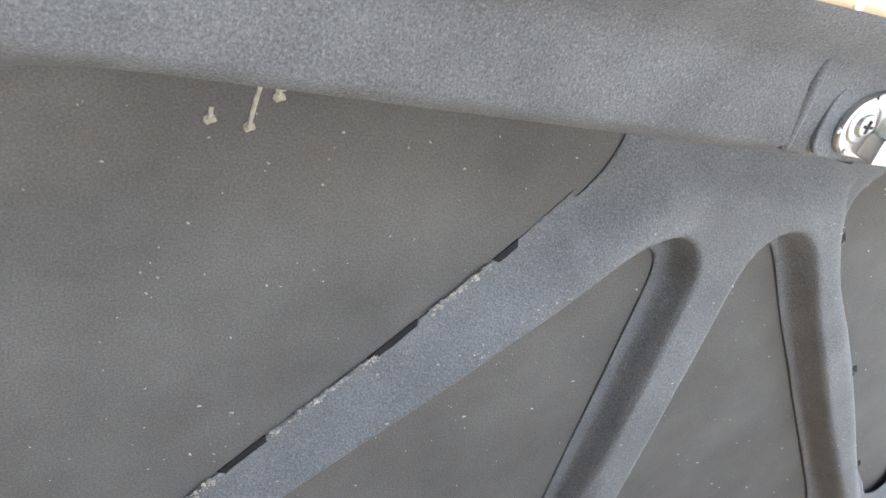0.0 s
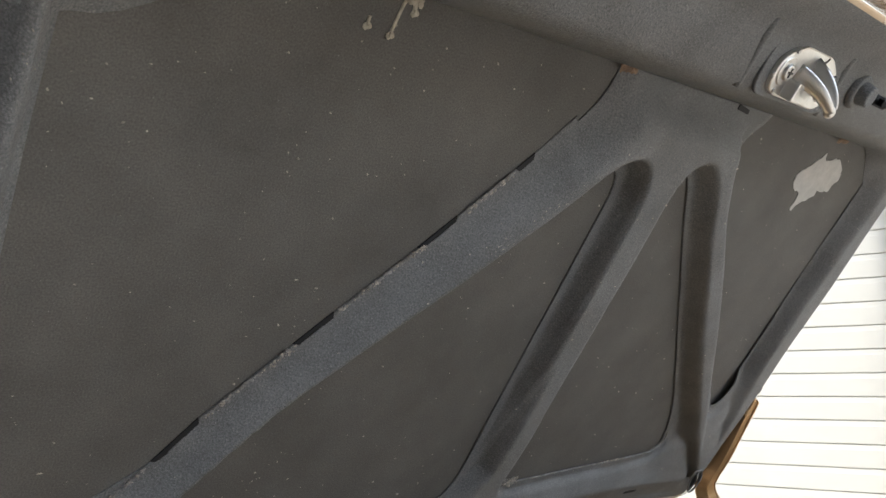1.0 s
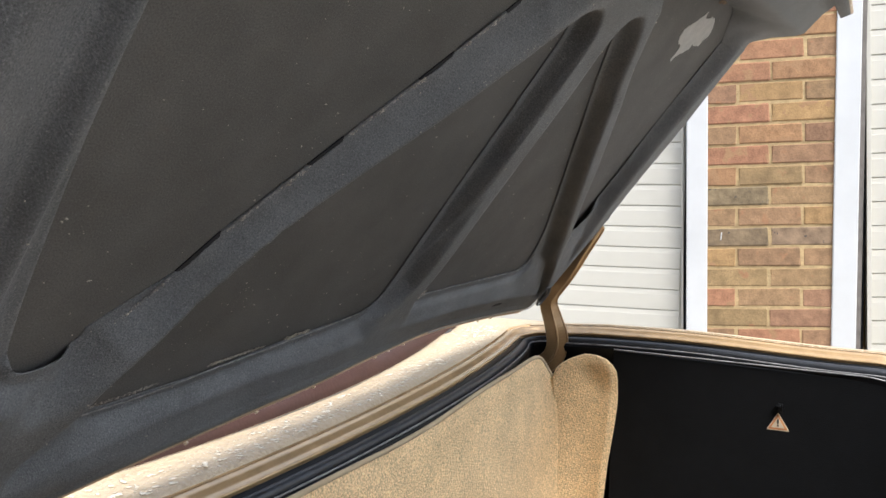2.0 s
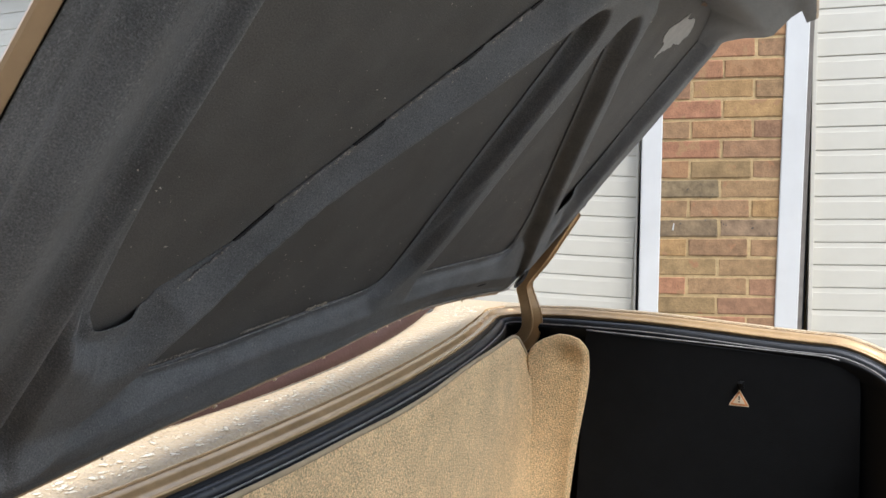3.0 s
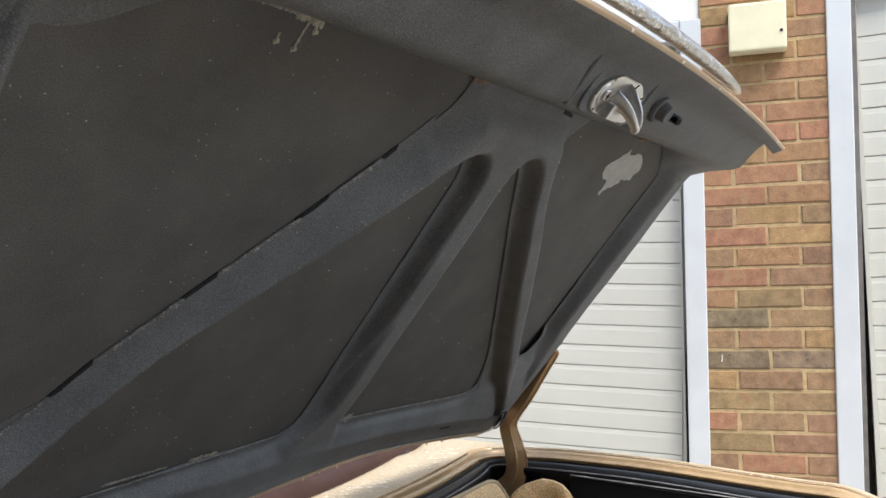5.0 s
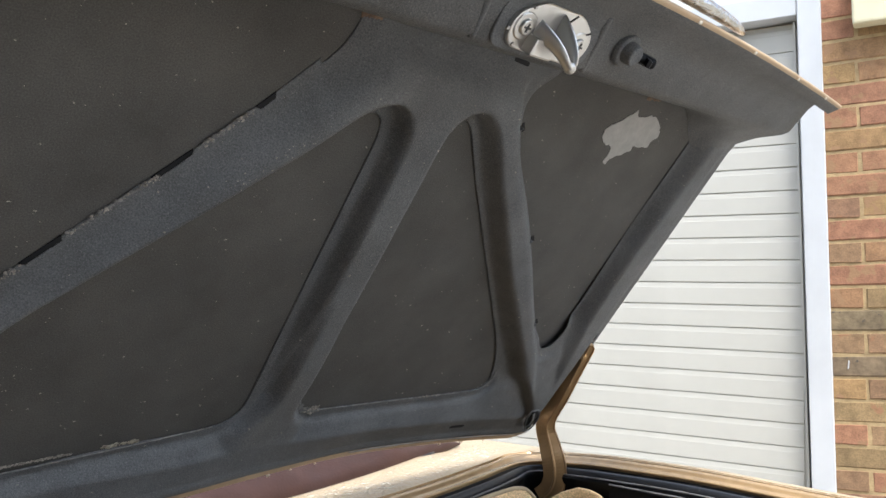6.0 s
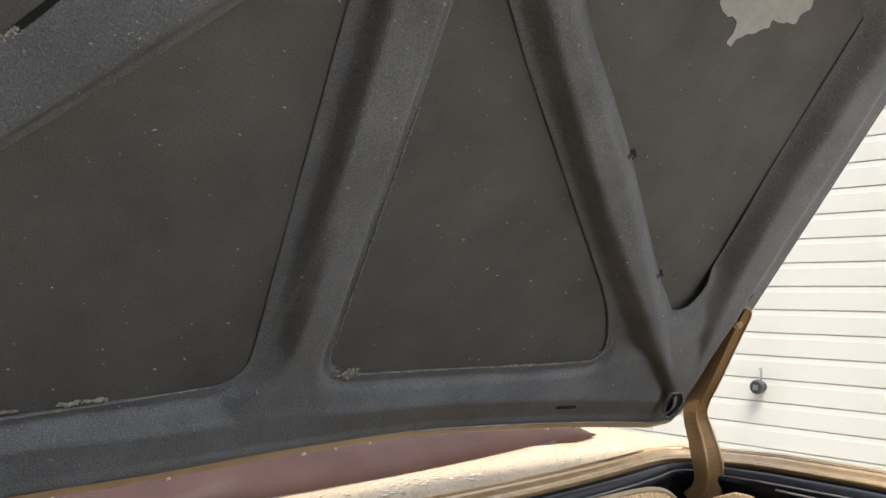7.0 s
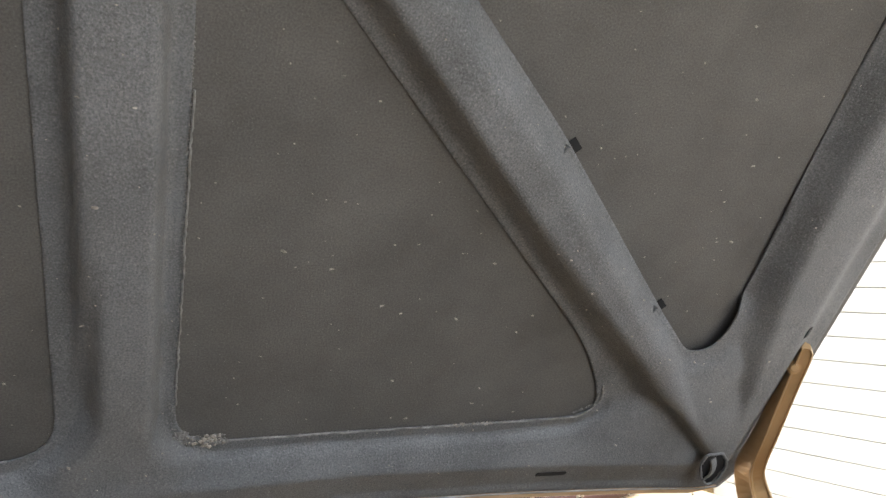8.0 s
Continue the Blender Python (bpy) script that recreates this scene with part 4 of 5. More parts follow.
for sgn in (1, -1):
    low = [[Vector((sgn * xx, y, zz)) for y in np.linspace(0.205, 0.97, 8)] for xx, zz in ((0.763, 0.982), (0.772, 0.95), (0.779, 0.88), (0.783, 0.70), (0.775, 0.52), (0.755, 0.34))]
    part("wing_side", loft(low), M_WET, car, "wet champagne gold wing", smooth=True)

# folded-roof cover in front of the deck
cov = []
for x in np.linspace(-0.645, 0.645, 60):
    s = max(0.0, 1 - (x / 0.646) ** 2) ** 0.5
    y0 = cover_y(x)
    sag = 0.004 * math.sin(x * 19) + 0.003 * math.sin(x * 47 + 1)
    fold = 0.0035 * (1 + 0.4 * math.sin(x * 9 + 2))
    cov.append([Vector((x, y0 + a * (0.35 + 0.65 * s), 1.004 + (b + (sag * s if 0.01 < a < 0.3 else 0)) * s)) for a, b in ((0.004, -0.004), (0.0, 0.010), (0.004, 0.022), (0.014, 0.032), (0.035, 0.044), (0.058, 0.051), (0.066, 0.0525 - fold), (0.074, 0.055), (0.10, 0.060), (0.128, 0.064), (0.136, 0.0640 - fold), (0.144, 0.066), (0.22, 0.070), (0.32, 0.066), (0.42, 0.045), (0.46, 0.0))])
part("roof_cover", loft(cov), M_VINYL, car, "burgundy vinyl cover over the folded roof", smooth=True)
part("cover_piping", tube([Vector((float(x), cover_y(float(x)) - 0.002, 1.011)) for x in np.linspace(-0.52, 0.52, 60)], 0.0030, 8), M_RUBBER, car, "black edge piping", smooth=True)

# water beads standing on the deck
rnd = random.Random(5)
bms = []
for k in range(800):
    x = rnd.uniform(-0.55, 0.66)
    y0, y1, base, fade = deck_line(x)
    t = 0.10 + rnd.random() ** 1.3 * ((cover_y(x) - 0.012 - y0) / (y1 - y0) - 0.10)
    if t <= 0.10:
        continue
    z = base + fade * 0.014 * math.sin(t * math.pi * 0.62)
    r = 0.0009 + 0.0026 * rnd.random() ** 3
    b = blob(r, k, 0.25, 2)
    for v in b.verts:
        v.co.x *= 1.6
    bms.append(moved(b, pose(x, y0 + (y1 - y0) * t, z + 0.0004, 0, 0, rnd.uniform(0, 360))))
beads = part("rain_bead", join(*bms), M_WATER, car, "rain beads on the paint", smooth=True)
tagged(beads, kind="stuff")
drop_me = None
for k in range(12):
    u = rnd.uniform(-0.6, 0.62)
    if drop_me is None:
        ob = part("water_drop", blob(0.0018, 3, 0.9, 2), M_WATER, boot_lid, smooth=True)
        drop_me = ob.data
    else:
        ob = new("water_drop", drop_me)
        ob.parent = boot_lid
    ob.matrix_basis = pose(u, front_edge(u) - 0.0178, 0.0050 + float(front_lift(u, front_edge(u)))) @ Matrix.Diagonal([rnd.uniform(0.6, 1.3)] * 3 + [1])


def wheel(sgn):
    prof = [(0.20, -0.085), (0.275, -0.095), (0.305, -0.085), (0.318, -0.05), (0.320, 0.0), (0.318, 0.05), (0.305, 0.085), (0.275, 0.095), (0.20, 0.085)]
    rings = [[Vector((sgn * 0.66 + x, 0.55 + r * math.cos(a), 0.32 + r * math.sin(a))) for r, x in prof] for a in np.linspace(0, math.tau, 41)[:-1]]
    w = part("wheel", loft(rings, close_u=True), M_RUBBER, car, "black tyre on a steel wheel", smooth=True)
    rim = [[Vector((sgn * (0.66 + x), 0.55 + r * math.cos(a), 0.32 + r * math.sin(a))) for r, x in ((0.205, 0.085), (0.19, 0.07), (0.12, 0.075), (0.05, 0.085), (0.002, 0.088))] for a in np.linspace(0, math.tau, 41)[:-1]]
    part("rim", loft(rim, close_u=True), M_STEEL, w, smooth=True)


wheel(1)
wheel(-1)


# ---- boot trim ----
def carpet():
    """Front carpet, cut by a slit at each hinge, its ends folded along the sides."""
    half = []
    for x, y, top in ((0.0, 0.164, 0.962), (0.10, 0.165, 0.9635), (0.20, 0.168, 0.9655), (0.30, 0.174, 0.9675), (0.40, 0.181, 0.9685), (0.48, 0.187, 0.9690), (0.53, 0.191, 0.9675), (0.557, 0.1940, 0.9640), (0.580, 0.1945, 0.957), (0.598, 0.1930, 0.942), (0.612, 0.1900, 0.925), (0.622, 0.1855, 0.910)):
        half.append((x, y, top))
    front = smooth_path(half, 60)
    front = [Vector((-p.x, p.y, p.z)) for p in reversed(front[1:])] + front
    cols = []
    for p in front:
        col = []
        for k in range(16):
            t = k / 15
            z = p.z + (0.50 - p.z) * t
            sag = 0.006 * math.sin(min(1, t * 2.2) * math.pi) + 0.002 * math.sin(p.x * 17 + t * 6)
            col.append(Vector((p.x, p.y - sag, z)))
        cols.append(col)
    return cols


def carpet_fold(sgn):
    """The rounded end beyond the slit, lying along the side."""
    tops = ((0.0, 0.910), (0.06, 0.930), (0.14, 0.941), (0.26, 0.950), (0.50, 0.960), (0.68, 0.958), (0.84, 0.952), (0.94, 0.942), (1.0, 0.928))
    ends_z, ends_y = (0.50, 0.75, 0.80, 0.856, 0.90, 0.93), (0.125, 0.092, 0.083, 0.074, 0.070, 0.071)
    cols = []
    for i in range(44):
        q = i / 43
        top = float(np.interp(q, [a for a, b in tops], [b for a, b in tops]))
        col = []
        for k in range(22):
            t = k / 21
            z = top + (0.50 - top) * t
            y = 0.1862 + (float(np.interp(z, ends_z, ends_y)) - 0.1862) * q
            dent = 0.010 * math.exp(-((q - 0.55) / 0.25) ** 2 - ((z - 0.915) / 0.022) ** 2)
            x = 0.622 + 0.030 * math.sin(min(1, q * 1.25) * math.pi / 2) - 0.010 * math.exp(-((z - top) / 0.03) ** 2) + 0.012 * (1 - t) * 0 + dent - 0.006 * q * math.sin(t * 3)
            roll = 0.007 * max(0, (q - 0.9) / 0.1)
            col.append(Vector((sgn * (x + roll), y, z)))
        cols.append(col)
    return cols


cols = carpet()
carpet_ob = part("front_carpet", loft(cols), M_CARPET, car, "beige carpet trim with slits beside the hinges", smooth=True)
cs = carpet_ob.modifiers.new("pile", "SOLIDIFY")
cs.thickness, cs.offset = 0.005, 0
part("carpet_binding", tube([c[0] + Vector((0, -0.001, 0.001)) for c in cols], 0.0036, 8), M_WELT, carpet_ob, "stitched beige edging", smooth=True)
for sgn in (1, -1):
    fold = carpet_fold(sgn)
    fold_ob = part("carpet_fold", loft(fold), M_CARPET, carpet_ob, "rounded end of the carpet trim", smooth=True)
    fm = fold_ob.modifiers.new("pile", "SOLIDIFY")
    fm.thickness, fm.offset = 0.006, 0


def side_board(sgn):
    out = rounded([(0.080, 0.968), (-0.412, 0.949), (-0.425, 0.60), (0.095, 0.60)], [0.014, 0.03, 0.02, 0.02])
    b = prism(out, 0.006, 0.002)
    m = Matrix(((0, 0, -sgn, sgn * 0.662), (1, 0, 0, 0), (0, 1, 0, 0), (0, 0, 0, 1)))
    moved(b, m)
    bmesh.ops.recalc_face_normals(b, faces=b.faces)
    ob = part("side_board", b, M_BLACK, car, "black trim board with a warning sticker" if sgn > 0 else "black trim board")
    # the lip's pale colour paints the highlight along the board's top
    lip = tube([Vector((sgn * 0.654, y, 0.970 + (y - 0.08) * 0.024 - 0.010 * max(0, (-y - 0.34) / 0.06) ** 2)) for y in np.linspace(0.078, -0.40, 24)] + [Vector((sgn * 0.654, -0.413, 0.940))], 0.0013, 8)
    part("board_lip", lip, M_EDGE, ob, smooth=True)
    return ob, m


board, bm_m = side_board(1)
side_board(-1)


def sticker(name, pts, depth, material, parent):
    b = moved(prism(pts, depth), bm_m)
    bmesh.ops.recalc_face_normals(b, faces=b.faces)
    return part(name, b, material, parent)


def tri_at(cy, cz, k):
    return rounded([(cy, cz + 0.0185 * k), (cy - 0.019 * k, cz - 0.0135 * k), (cy + 0.019 * k, cz - 0.0135 * k)], 0.003 * k, 3)


CY, CZ = -0.213, 0.865
stick = sticker("warning_sticker", tri_at(CY, CZ, 1.0), 0.0066, M_STICKER, board)
tagged(stick, "faded orange and cream warning triangle")
sticker("triangle_border", tri_at(CY, CZ, 0.86), 0.0070, M_ORANGE, stick)
sticker("triangle_field", tri_at(CY, CZ - 0.0006, 0.60), 0.0074, M_STICKER, stick)
sticker("exclamation_mark", [(CY - 0.0009, CZ - 0.0020), (CY + 0.0009, CZ - 0.0020), (CY + 0.0014, CZ + 0.0062), (CY - 0.0014, CZ + 0.0062)], 0.0078, M_INK, stick)
sticker("exclamation_dot", [(CY - 0.0013, CZ - 0.0058), (CY + 0.0013, CZ - 0.0058), (CY + 0.0013, CZ - 0.0034), (CY - 0.0013, CZ - 0.0034)], 0.0078, M_INK, stick)
clip = join(box(-0.007, 0.007, -0.004, 0.004, -0.003, 0.003, 0.001), moved(box(-0.003, 0.003, -0.003, 0.005, -0.010, 0.010, 0.001), pose(0, 0.002, 0.004, 0, 30, 0)))
part("board_clip", moved(clip, pose(0.652, -0.217, 0.893, 0, 90, 0)), M_TUB, board, "black turn clip")


# ---- garages ----
WALL_X = 3.30
BR_L, BR_H, BR_D = 0.215, 0.065, 0.1025


def brick_mesh(length, name):
    b = box(0, BR_D, -length / 2, length / 2, -BR_H / 2, BR_H / 2, 0.003)
    rnd = random.Random(int(length * 1000))
    for v in b.verts:
        v.co += Vector((rnd.uniform(-0.0004, 0.0004), rnd.uniform(-0.003, 0.003), rnd.uniform(-0.0026, 0.0026)))
    me = bpy.data.meshes.new(name)
    b.to_mesh(me)
    b.free()
    return me


wall = tagged(obj("wall_garage", join(box(WALL_X + 0.0035, WALL_X + 0.22, -0.222, 0.222, 0, 2.62), box(WALL_X + 0.006, WALL_X + 0.22, 2.20, 2.60, 0, 2.25), box(WALL_X + 0.006, WALL_X + 0.22, -2.75, -2.36, 0, 2.62)), M_MORTAR), "brick piers of red and brown bricks between white garage doors", "wall", kind="structure")

# door leaves: ribbed white panels in white frames
def garage_door(y0, y1, z_top, pitch, z_line, handle_y, label, x=WALL_X + 0.060, post=0.070, gap=0.014, front=0.066, lean=None, edge=0.008, rebate=0.0):
    door = tagged(new("garage_door"), label, "garage door", group="row of garage doors")
    door.matrix_world = pose(x, 0, 0)
    # a leaf that sits a little askew in its frame turns about its edge at the pier
    hinge = y0 if y0 > 0 else y1
    lean = Matrix.Identity(4) if lean is None else Matrix.Translation((0, hinge, 1.0)) @ lean @ Matrix.Translation((0, -hinge, -1.0))
    part("backing", box(0.0075, 0.04, y0, y1, 0.02, z_top, 0.001), M_DOOR, door, m=lean)
    me = None
    k0 = int((0.06 - z_line) / pitch)
    z = z_line + k0 * pitch
    while z + pitch < z_top + 0.03:
        if me is None:
            w = y1 - y0 - 2 * edge - 0.004
            h = pitch
            prof = [(0.014, 0.0), (0.002, 0.0003), (0.0002, 0.002), (0.0, 0.008), (0.0003, h * 0.755), (0.0010, h * 0.770), (0.0011, h * 0.785), (0.0021, h - 0.0030), (0.0045, h - 0.0014), (0.014, h - 0.0013)]
            b = bmesh.new()
            ends = []
            for yy in (-w / 2, w / 2):
                ends.append([b.verts.new((px, yy, pz)) for px, pz in prof])
            for i in range(len(prof) - 1):
                b.faces.new((ends[0][i], ends[0][i + 1], ends[1][i + 1], ends[1][i]))
            b.faces.new(ends[0])
            b.faces.new(list(reversed(ends[1])))
            bmesh.ops.recalc_face_normals(b, faces=b.faces)
            ob = part("slat", b, M_DOOR, door)
            me = ob.data
        else:
            ob = new("slat", me)
            ob.parent = door
        ob.matrix_basis = lean @ pose(0, (y0 + y1) / 2, z)
        z += pitch
    # frame: two posts and a head, a near-black strip paints the gap's shade
    for yy, s in ((y0, -1), (y1, 1)):
        part("gap_strip", box(0.020, 0.045, min(yy, yy + s * (gap + 0.0005)), max(yy, yy + s * (gap + 0.0005)), 0, z_top), M_GAP, door)
        part("edge_strip", box(-0.022, 0.03, min(yy - s * edge, yy), max(yy - s * edge, yy), 0.03, z_top, 0.001), M_DOOR, door, m=lean if rebate else None)
        part("post", box(-front, 0.05, min(yy + s * gap, yy + s * (gap + post)), max(yy + s * gap, yy + s * (gap + post)), 0, z_top + 0.09, 0.003), M_FRAME, door, "white painted door post")
        # recessed strip with the post's shade put into its grey
        if rebate:
            part("rebate", box(-front + 0.012, 0.045, min(yy + s * (gap - rebate), yy + s * gap), max(yy + s * (gap - rebate), yy + s * gap), 0, z_top, 0.001), M_REBATE_SHADE, door, "grey strip painting the shade beside the post")
    part("head", box(-front + 0.005, 0.05, y0 - 0.01, y1 + 0.01, z_top + 0.012, z_top + 0.09, 0.003), M_FRAME, door, "white painted head")
    if handle_y is not None:
        rose = moved(cyl(0.019, 0.017, 0.010, 24, 0.003), pose(-0.006, handle_y, 0.861, 0, -90))
        handle = part("handle", join(rose, moved(cyl(0.015, 0.024, 0.022, 24, 0.003), pose(-0.020, handle_y, 0.861, 0, -90)), moved(cyl(0.027, 0.024, 0.018, 24, 0.005), pose(-0.038, handle_y, 0.861, 0, -90))), M_KNOB, door, "worn black round handle", m=lean)
        part("key_plate", moved(box(-0.001, 0.001, -0.009, 0.009, -0.009, 0.009), pose(-0.0480, handle_y, 0.861)), M_STEEL, handle)
        part("lever", join(moved(cyl(0.0035, 0.0045, 0.05, 12), pose(-0.026, handle_y - 0.010, 0.898, 0, 8)), moved(cyl(0.006, 0.006, 0.008, 12, 0.002), pose(-0.029, handle_y - 0.010, 0.925))), M_STEEL, handle)
    return door


garage_door(0.304, 2.10, 2.20, 0.0810, 1.0507, 1.256, "white ribbed up-and-over garage door with a black handle", post=0.076, gap=0.011, lean=pose(0, 0, 0, 1.4, 0, -5))
garage_door(-2.27, -0.333, 2.32, 0.0864, 0.9685, None, "white ribbed up-and-over garage door", WALL_X + 0.045, 0.082, 0.036, 0.054, edge=0.0155, rebate=0.017, lean=pose(0, 0, 0, -1.3, 0, -4))
# the neighbouring garage stands turned away from the row
TURNED = pose(WALL_X, 2.2, 0, 0, 0, -16) @ pose(-WALL_X, -2.2, 0)
low_door = garage_door(2.62, 4.75, 2.075, 0.0780, 0.980, None, "white ribbed garage door under a gutter")
low_door.matrix_world = TURNED @ pose(WALL_X + 0.060, 0, 0)

lintel = tagged(obj("lintel", join(box(WALL_X + 0.01, WALL_X + 0.2, 0.222, 2.2, 2.292, 2.62, 0.003)), M_PVC), "white panelling above the garage door", "trim", kind="structure")
lintel2 = tagged(obj("lintel", box(WALL_X + 0.01, WALL_X + 0.2, -2.36, -0.222, 2.412, 2.62, 0.003), M_PVC), "white panelling above the garage door", "trim", kind="structure")

# low neighbouring garage: fascia, gutter, mossy roof
fascia = tagged(obj("fascia", join(box(WALL_X - 0.03, WALL_X + 0.20, 2.21, 7.6, 2.230, 2.435, 0.004), box(WALL_X - 0.022, WALL_X + 0.20, 2.21, 7.6, 2.188, 2.229, 0.006)), M_PVC, m=TURNED), "white fascia board under the roof edge", "trim", kind="structure")
gprof = [(0.058 * math.cos(a), 0.058 * math.sin(a)) for a in np.linspace(math.pi, math.tau, 12)] + [(0.053 * math.cos(a), 0.053 * math.sin(a)) for a in np.linspace(math.tau, math.pi, 12)]
gut = loft([[Vector((WALL_X - 0.095 + a, y, 2.305 + b)) for a, b in gprof] for y in (2.2, 3.0, 4.0, 5.0, 6.0, 7.6)], close_v=True, caps=True)
gutter = tagged(obj("gutter", gut, M_PVC, smooth=True), "white plastic half-round roof gutter", "gutter")
gutter.matrix_world = TURNED @ pose(0, 0, 0.1)
for y in (2.9, 3.55, 4.5, 5.5, 6.5):
    br = loft([[Vector((WALL_X - 0.095 + a * 1.10, yy, 2.305 + b * 1.10)) for a, b in gprof] for yy in (y - 0.012, y + 0.012)], close_v=True, caps=True)
    part("gutter_bracket", join(br, box(WALL_X - 0.04, WALL_X - 0.028, y - 0.02, y + 0.02, 2.24, 2.31, 0.002)), M_PVC, gutter)
roof = tagged(obj("garage_roof", loft([[Vector((WALL_X - 0.14, y, 2.325)), Vector((WALL_X - 0.14, y, 2.357)), Vector((WALL_X + 0.86, y, 3.05)), Vector((WALL_X + 1.9, y, 2.395))] for y in (2.0, 7.8)]), M_EAVE), "tiled garage roof with dark felt edge and moss", "roof", kind="structure")
roof.matrix_world = TURNED @ pose(0, 0, 0.1)
rnd = random.Random(12)
tile_me = []
for k in range(3):
    b = box(-0.02, 0.15, -0.128, 0.128, 0, 0.018, 0.004)
    for v in b.verts:
        v.co += Vector((rnd.uniform(-0.006, 0.006), rnd.uniform(-0.003, 0.003), rnd.uniform(-0.003, 0.006)))
    bms = [b]
    for j in range(7):
        bms.append(moved(blob(0.009 + 0.009 * rnd.random(), 40 + 10 * k + j, 0.5), pose(rnd.uniform(-0.01, 0.06), rnd.uniform(-0.11, 0.11), 0.02)))
    b = join(*bms)
    me = bpy.data.meshes.new("tile")
    b.to_mesh(me)
    b.free()
    me.materials.append(M_ROOFTILE)
    tile_me.append(me)
SL = math.atan2(3.05 - 2.357, 1.0)
for r in range(12):
    d = -0.03 + r * 0.104
    for c in range(14):
        y = 2.2 + c * 0.262 + (0.13 if r % 2 else 0)
        ob = new("tile", rnd.choice(tile_me))
        ob.parent = roof
        ob.matrix_basis = pose(WALL_X - 0.14 + d * math.cos(SL), y, 2.357 + d * math.sin(SL) + 0.006, 0, -math.degrees(SL) + 7, rnd.uniform(-1, 1))

# cream box high on the pier
wbox = tagged(obj("wall_box", box(WALL_X - 0.075, WALL_X - 0.001, -0.080, 0.118, 2.135, 2.31, 0.010, 3), M_CREAM), "cream plastic junction box on the brick pier", "junction box")
part("screw_cap", moved(cyl(0.006, 0.005, 0.004, 14, 0.001), pose(WALL_X - 0.0765, -0.062, 2.20, 0, -90)), M_GAP, wbox)

# tree behind the roof
rnd = random.Random(77)
tree = tagged(new("tree"), "leafy green tree behind the garage roof", "tree")
tree.matrix_world = pose(9.2, 8.6, 0)
trunk = smooth_path([(0, 0, 0), (0.08, 0.03, 1.2), (-0.03, 0.06, 2.6), (0.05, 0.0, 4.0), (0.0, 0.05, 5.2)], 14)
rings = [[p + Vector((math.cos(a), math.sin(a), 0)) * (0.19 - 0.011 * i) for a in np.linspace(0, math.tau, 11)[:-1]] for i, p in enumerate(trunk)]
part("trunk", loft(rings, close_v=True, caps=True), M_BARK, tree, smooth=True)
ends = []
for k in range(12):
    a, z = k * 2.4, 2.2 + 0.24 * k
    L = 1.7 - 0.05 * k
    pts = [Vector((0, 0, z)), Vector((math.cos(a) * L * 0.5, math.sin(a) * L * 0.5, z + 0.35)), Vector((math.cos(a) * L, math.sin(a) * L, z + 0.9))]
    path = smooth_path(pts, 7)
    rr = [[p + Vector((math.cos(b), math.sin(b), 0.2 * math.sin(b))) * (0.06 - 0.007 * i) for b in np.linspace(0, math.tau, 7)[:-1]] for i, p in enumerate(path)]
    part("limb", loft(rr, close_v=True, caps=True), M_BARK, tree, smooth=True)
    ends += path[2:]
verts, faces = [], []
for k in range(7000):
    c = rnd.choice(ends) + Vector((rnd.gauss(0, 0.38), rnd.gauss(0, 0.38), rnd.gauss(0.1, 0.36)))
    s = rnd.uniform(0.05, 0.10)
    q = Euler((rnd.uniform(0, 6.3), rnd.uniform(0, 6.3), rnd.uniform(0, 6.3))).to_matrix()
    i = len(verts)
    verts += [c + q @ Vector(p) * s for p in ((-1, 0, 0), (-0.2, 0.45, 0.12), (1, 0, 0), (-0.2, -0.45, 0.12))]
    faces.append((i, i + 1, i + 2, i + 3))
me = bpy.data.meshes.new("crown")
me.from_pydata([tuple(v) for v in verts], [], faces)
me.materials.append(M_LEAF)
crown = new("crown", me)
crown.parent = tree
tagged(crown, kind="stuff")

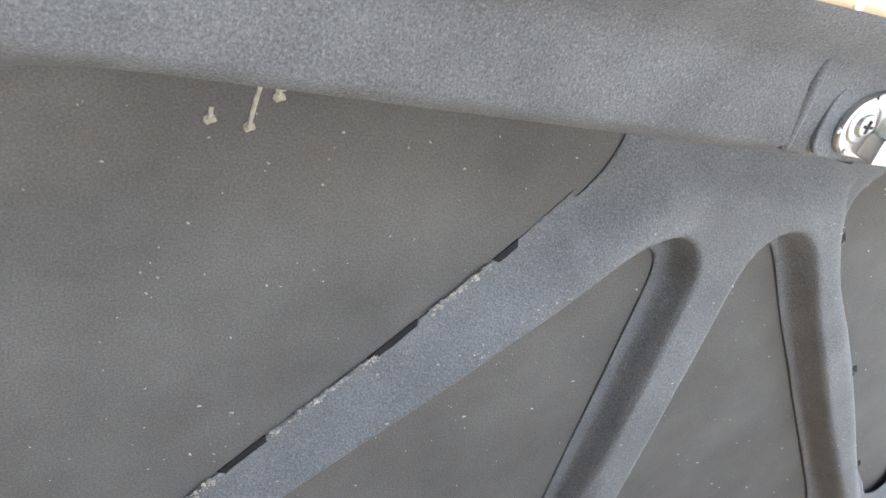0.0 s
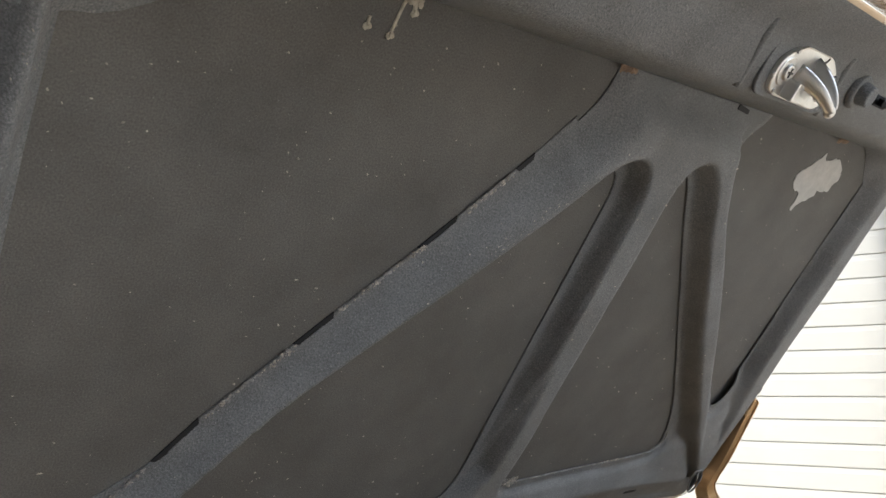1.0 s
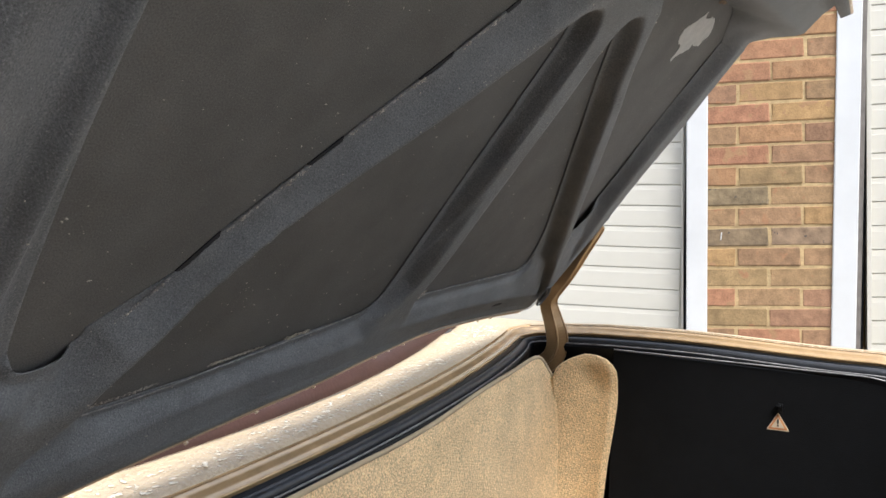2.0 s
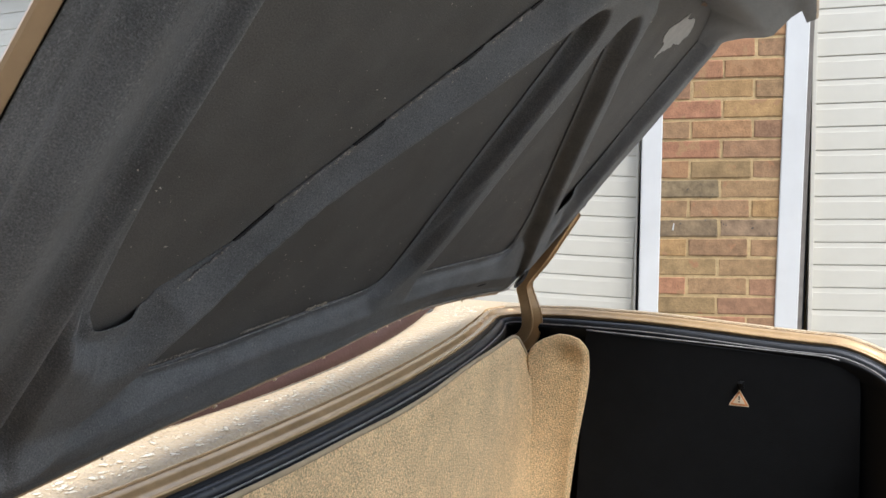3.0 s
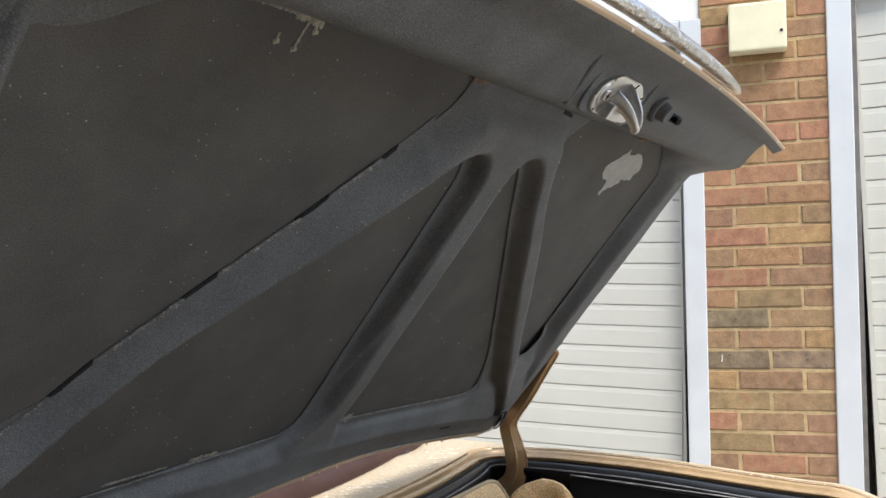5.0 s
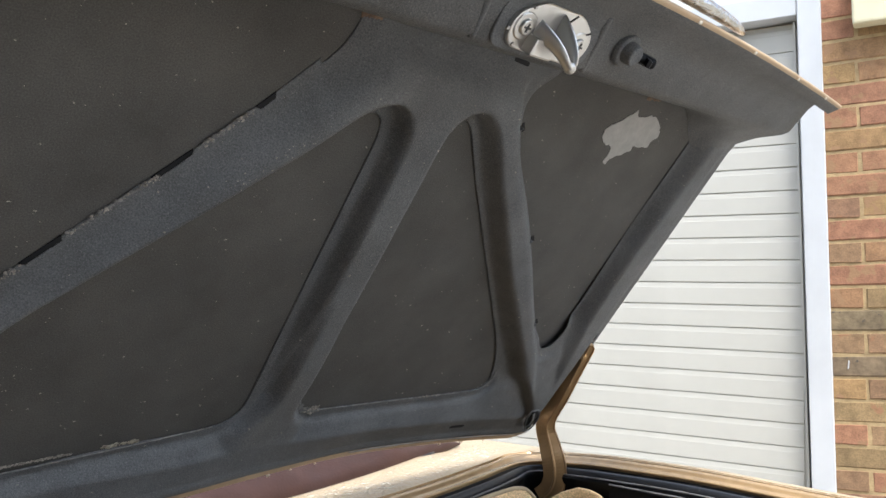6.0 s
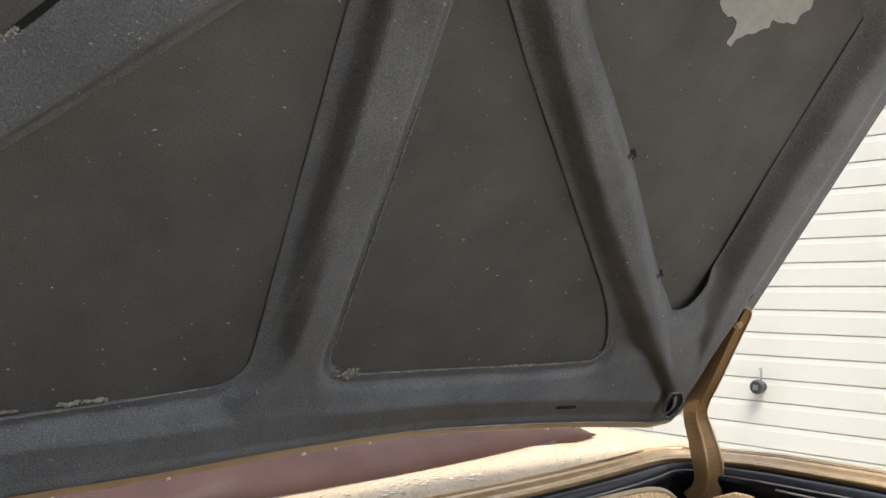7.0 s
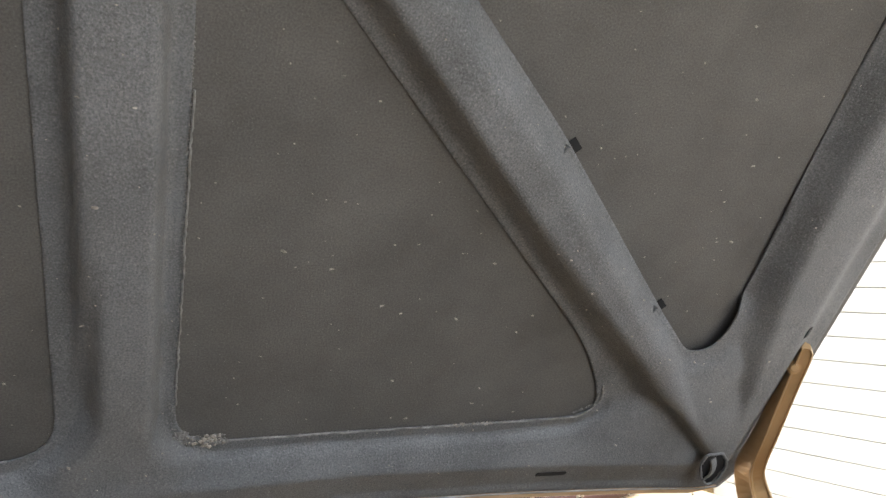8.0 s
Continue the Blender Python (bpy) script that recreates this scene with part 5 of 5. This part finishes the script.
# bricks of the piers, course by course
MESH = {}
for length in (BR_L, 0.1025, 0.1):
    for mk in ("red", "brown", "dark"):
        me = brick_mesh(length, "brick")
        me.materials.append({"red": M_RED, "brown": M_BROWN, "dark": M_DARK}[mk])
        MESH[(length, mk)] = me
COURSES = {0: "dd", 1: "bbr", 2: "db", 3: "rbb", 4: "rb", 5: "brb", 6: "rr", 7: "brb", 8: "rr", 9: "rrb", 10: "rr", -1: "rbb", -2: "bb", -3: "rbb", -4: "bb", -5: "brb"}
KINDS = {"r": "red", "b": "brown", "d": "dark"}


def pier(y_mid, rows, x=WALL_X, dip=0.0):
    rnd = random.Random(int(y_mid * 10) + 3)
    for k in rows:
        z = 1.02 + 0.075 * k
        lay = [(0.1125, BR_L), (-0.1125, BR_L)] if k % 2 == 0 else [(0.169, 0.1025), (0.0, BR_L), (-0.169, 0.1025)]
        for j, (yy, length) in enumerate(lay):
            red = k >= 5
            pick = "red" if rnd.random() < (0.85 if red else 0.2) else ("dark" if rnd.random() < 0.10 else "brown")
            if abs(y_mid) < 0.01:
                pick = KINDS[COURSES[k][j]] if k in COURSES else pick
            ob = new("brick", MESH[(length, pick)])
            ob.parent = wall
            ob.matrix_basis = pose(x + rnd.uniform(-0.002, 0.002), y_mid + yy + rnd.uniform(-0.0015, 0.0015), z + rnd.uniform(-0.001, 0.001) - yy * math.radians(dip), rnd.uniform(-0.4, 0.4) - dip, 0, 0)


# the middle pier's courses run a little out of level
pier(0.0, range(-13, 21), dip=0.7)
pier(2.40, range(-13, 16))
pier(-2.555, range(-13, 21))
# white paint fleck on the dark course
part("paint_fleck", moved(box(-0.001, 0.001, -0.002, 0.002, -0.014, 0.014, 0.0008), pose(WALL_X - 0.0022, 0.168, 1.022, 6)), M_FRAME, wall)
# closing walls out of view; the first is added to block light from the left
tagged(obj("wall_light_block", box(-1.9, -1.7, -9.0, 9.0, 0, 3.3), M_LIGHT_BLOCK), "unseen dark wall added to shade the left side", "wall", kind="structure")
tagged(obj("wall_back", box(WALL_X + 0.32, WALL_X + 0.40, -7.0, 2.45, 0, 2.3), M_MORTAR), "plain wall behind the garage doors", "wall", kind="structure")
tagged(obj("wall_neighbour", box(WALL_X + 0.32, WALL_X + 0.40, 2.5, 8.0, 0, 2.3), M_MORTAR, m=TURNED), "plain wall behind the neighbouring garage door", "wall", kind="structure")
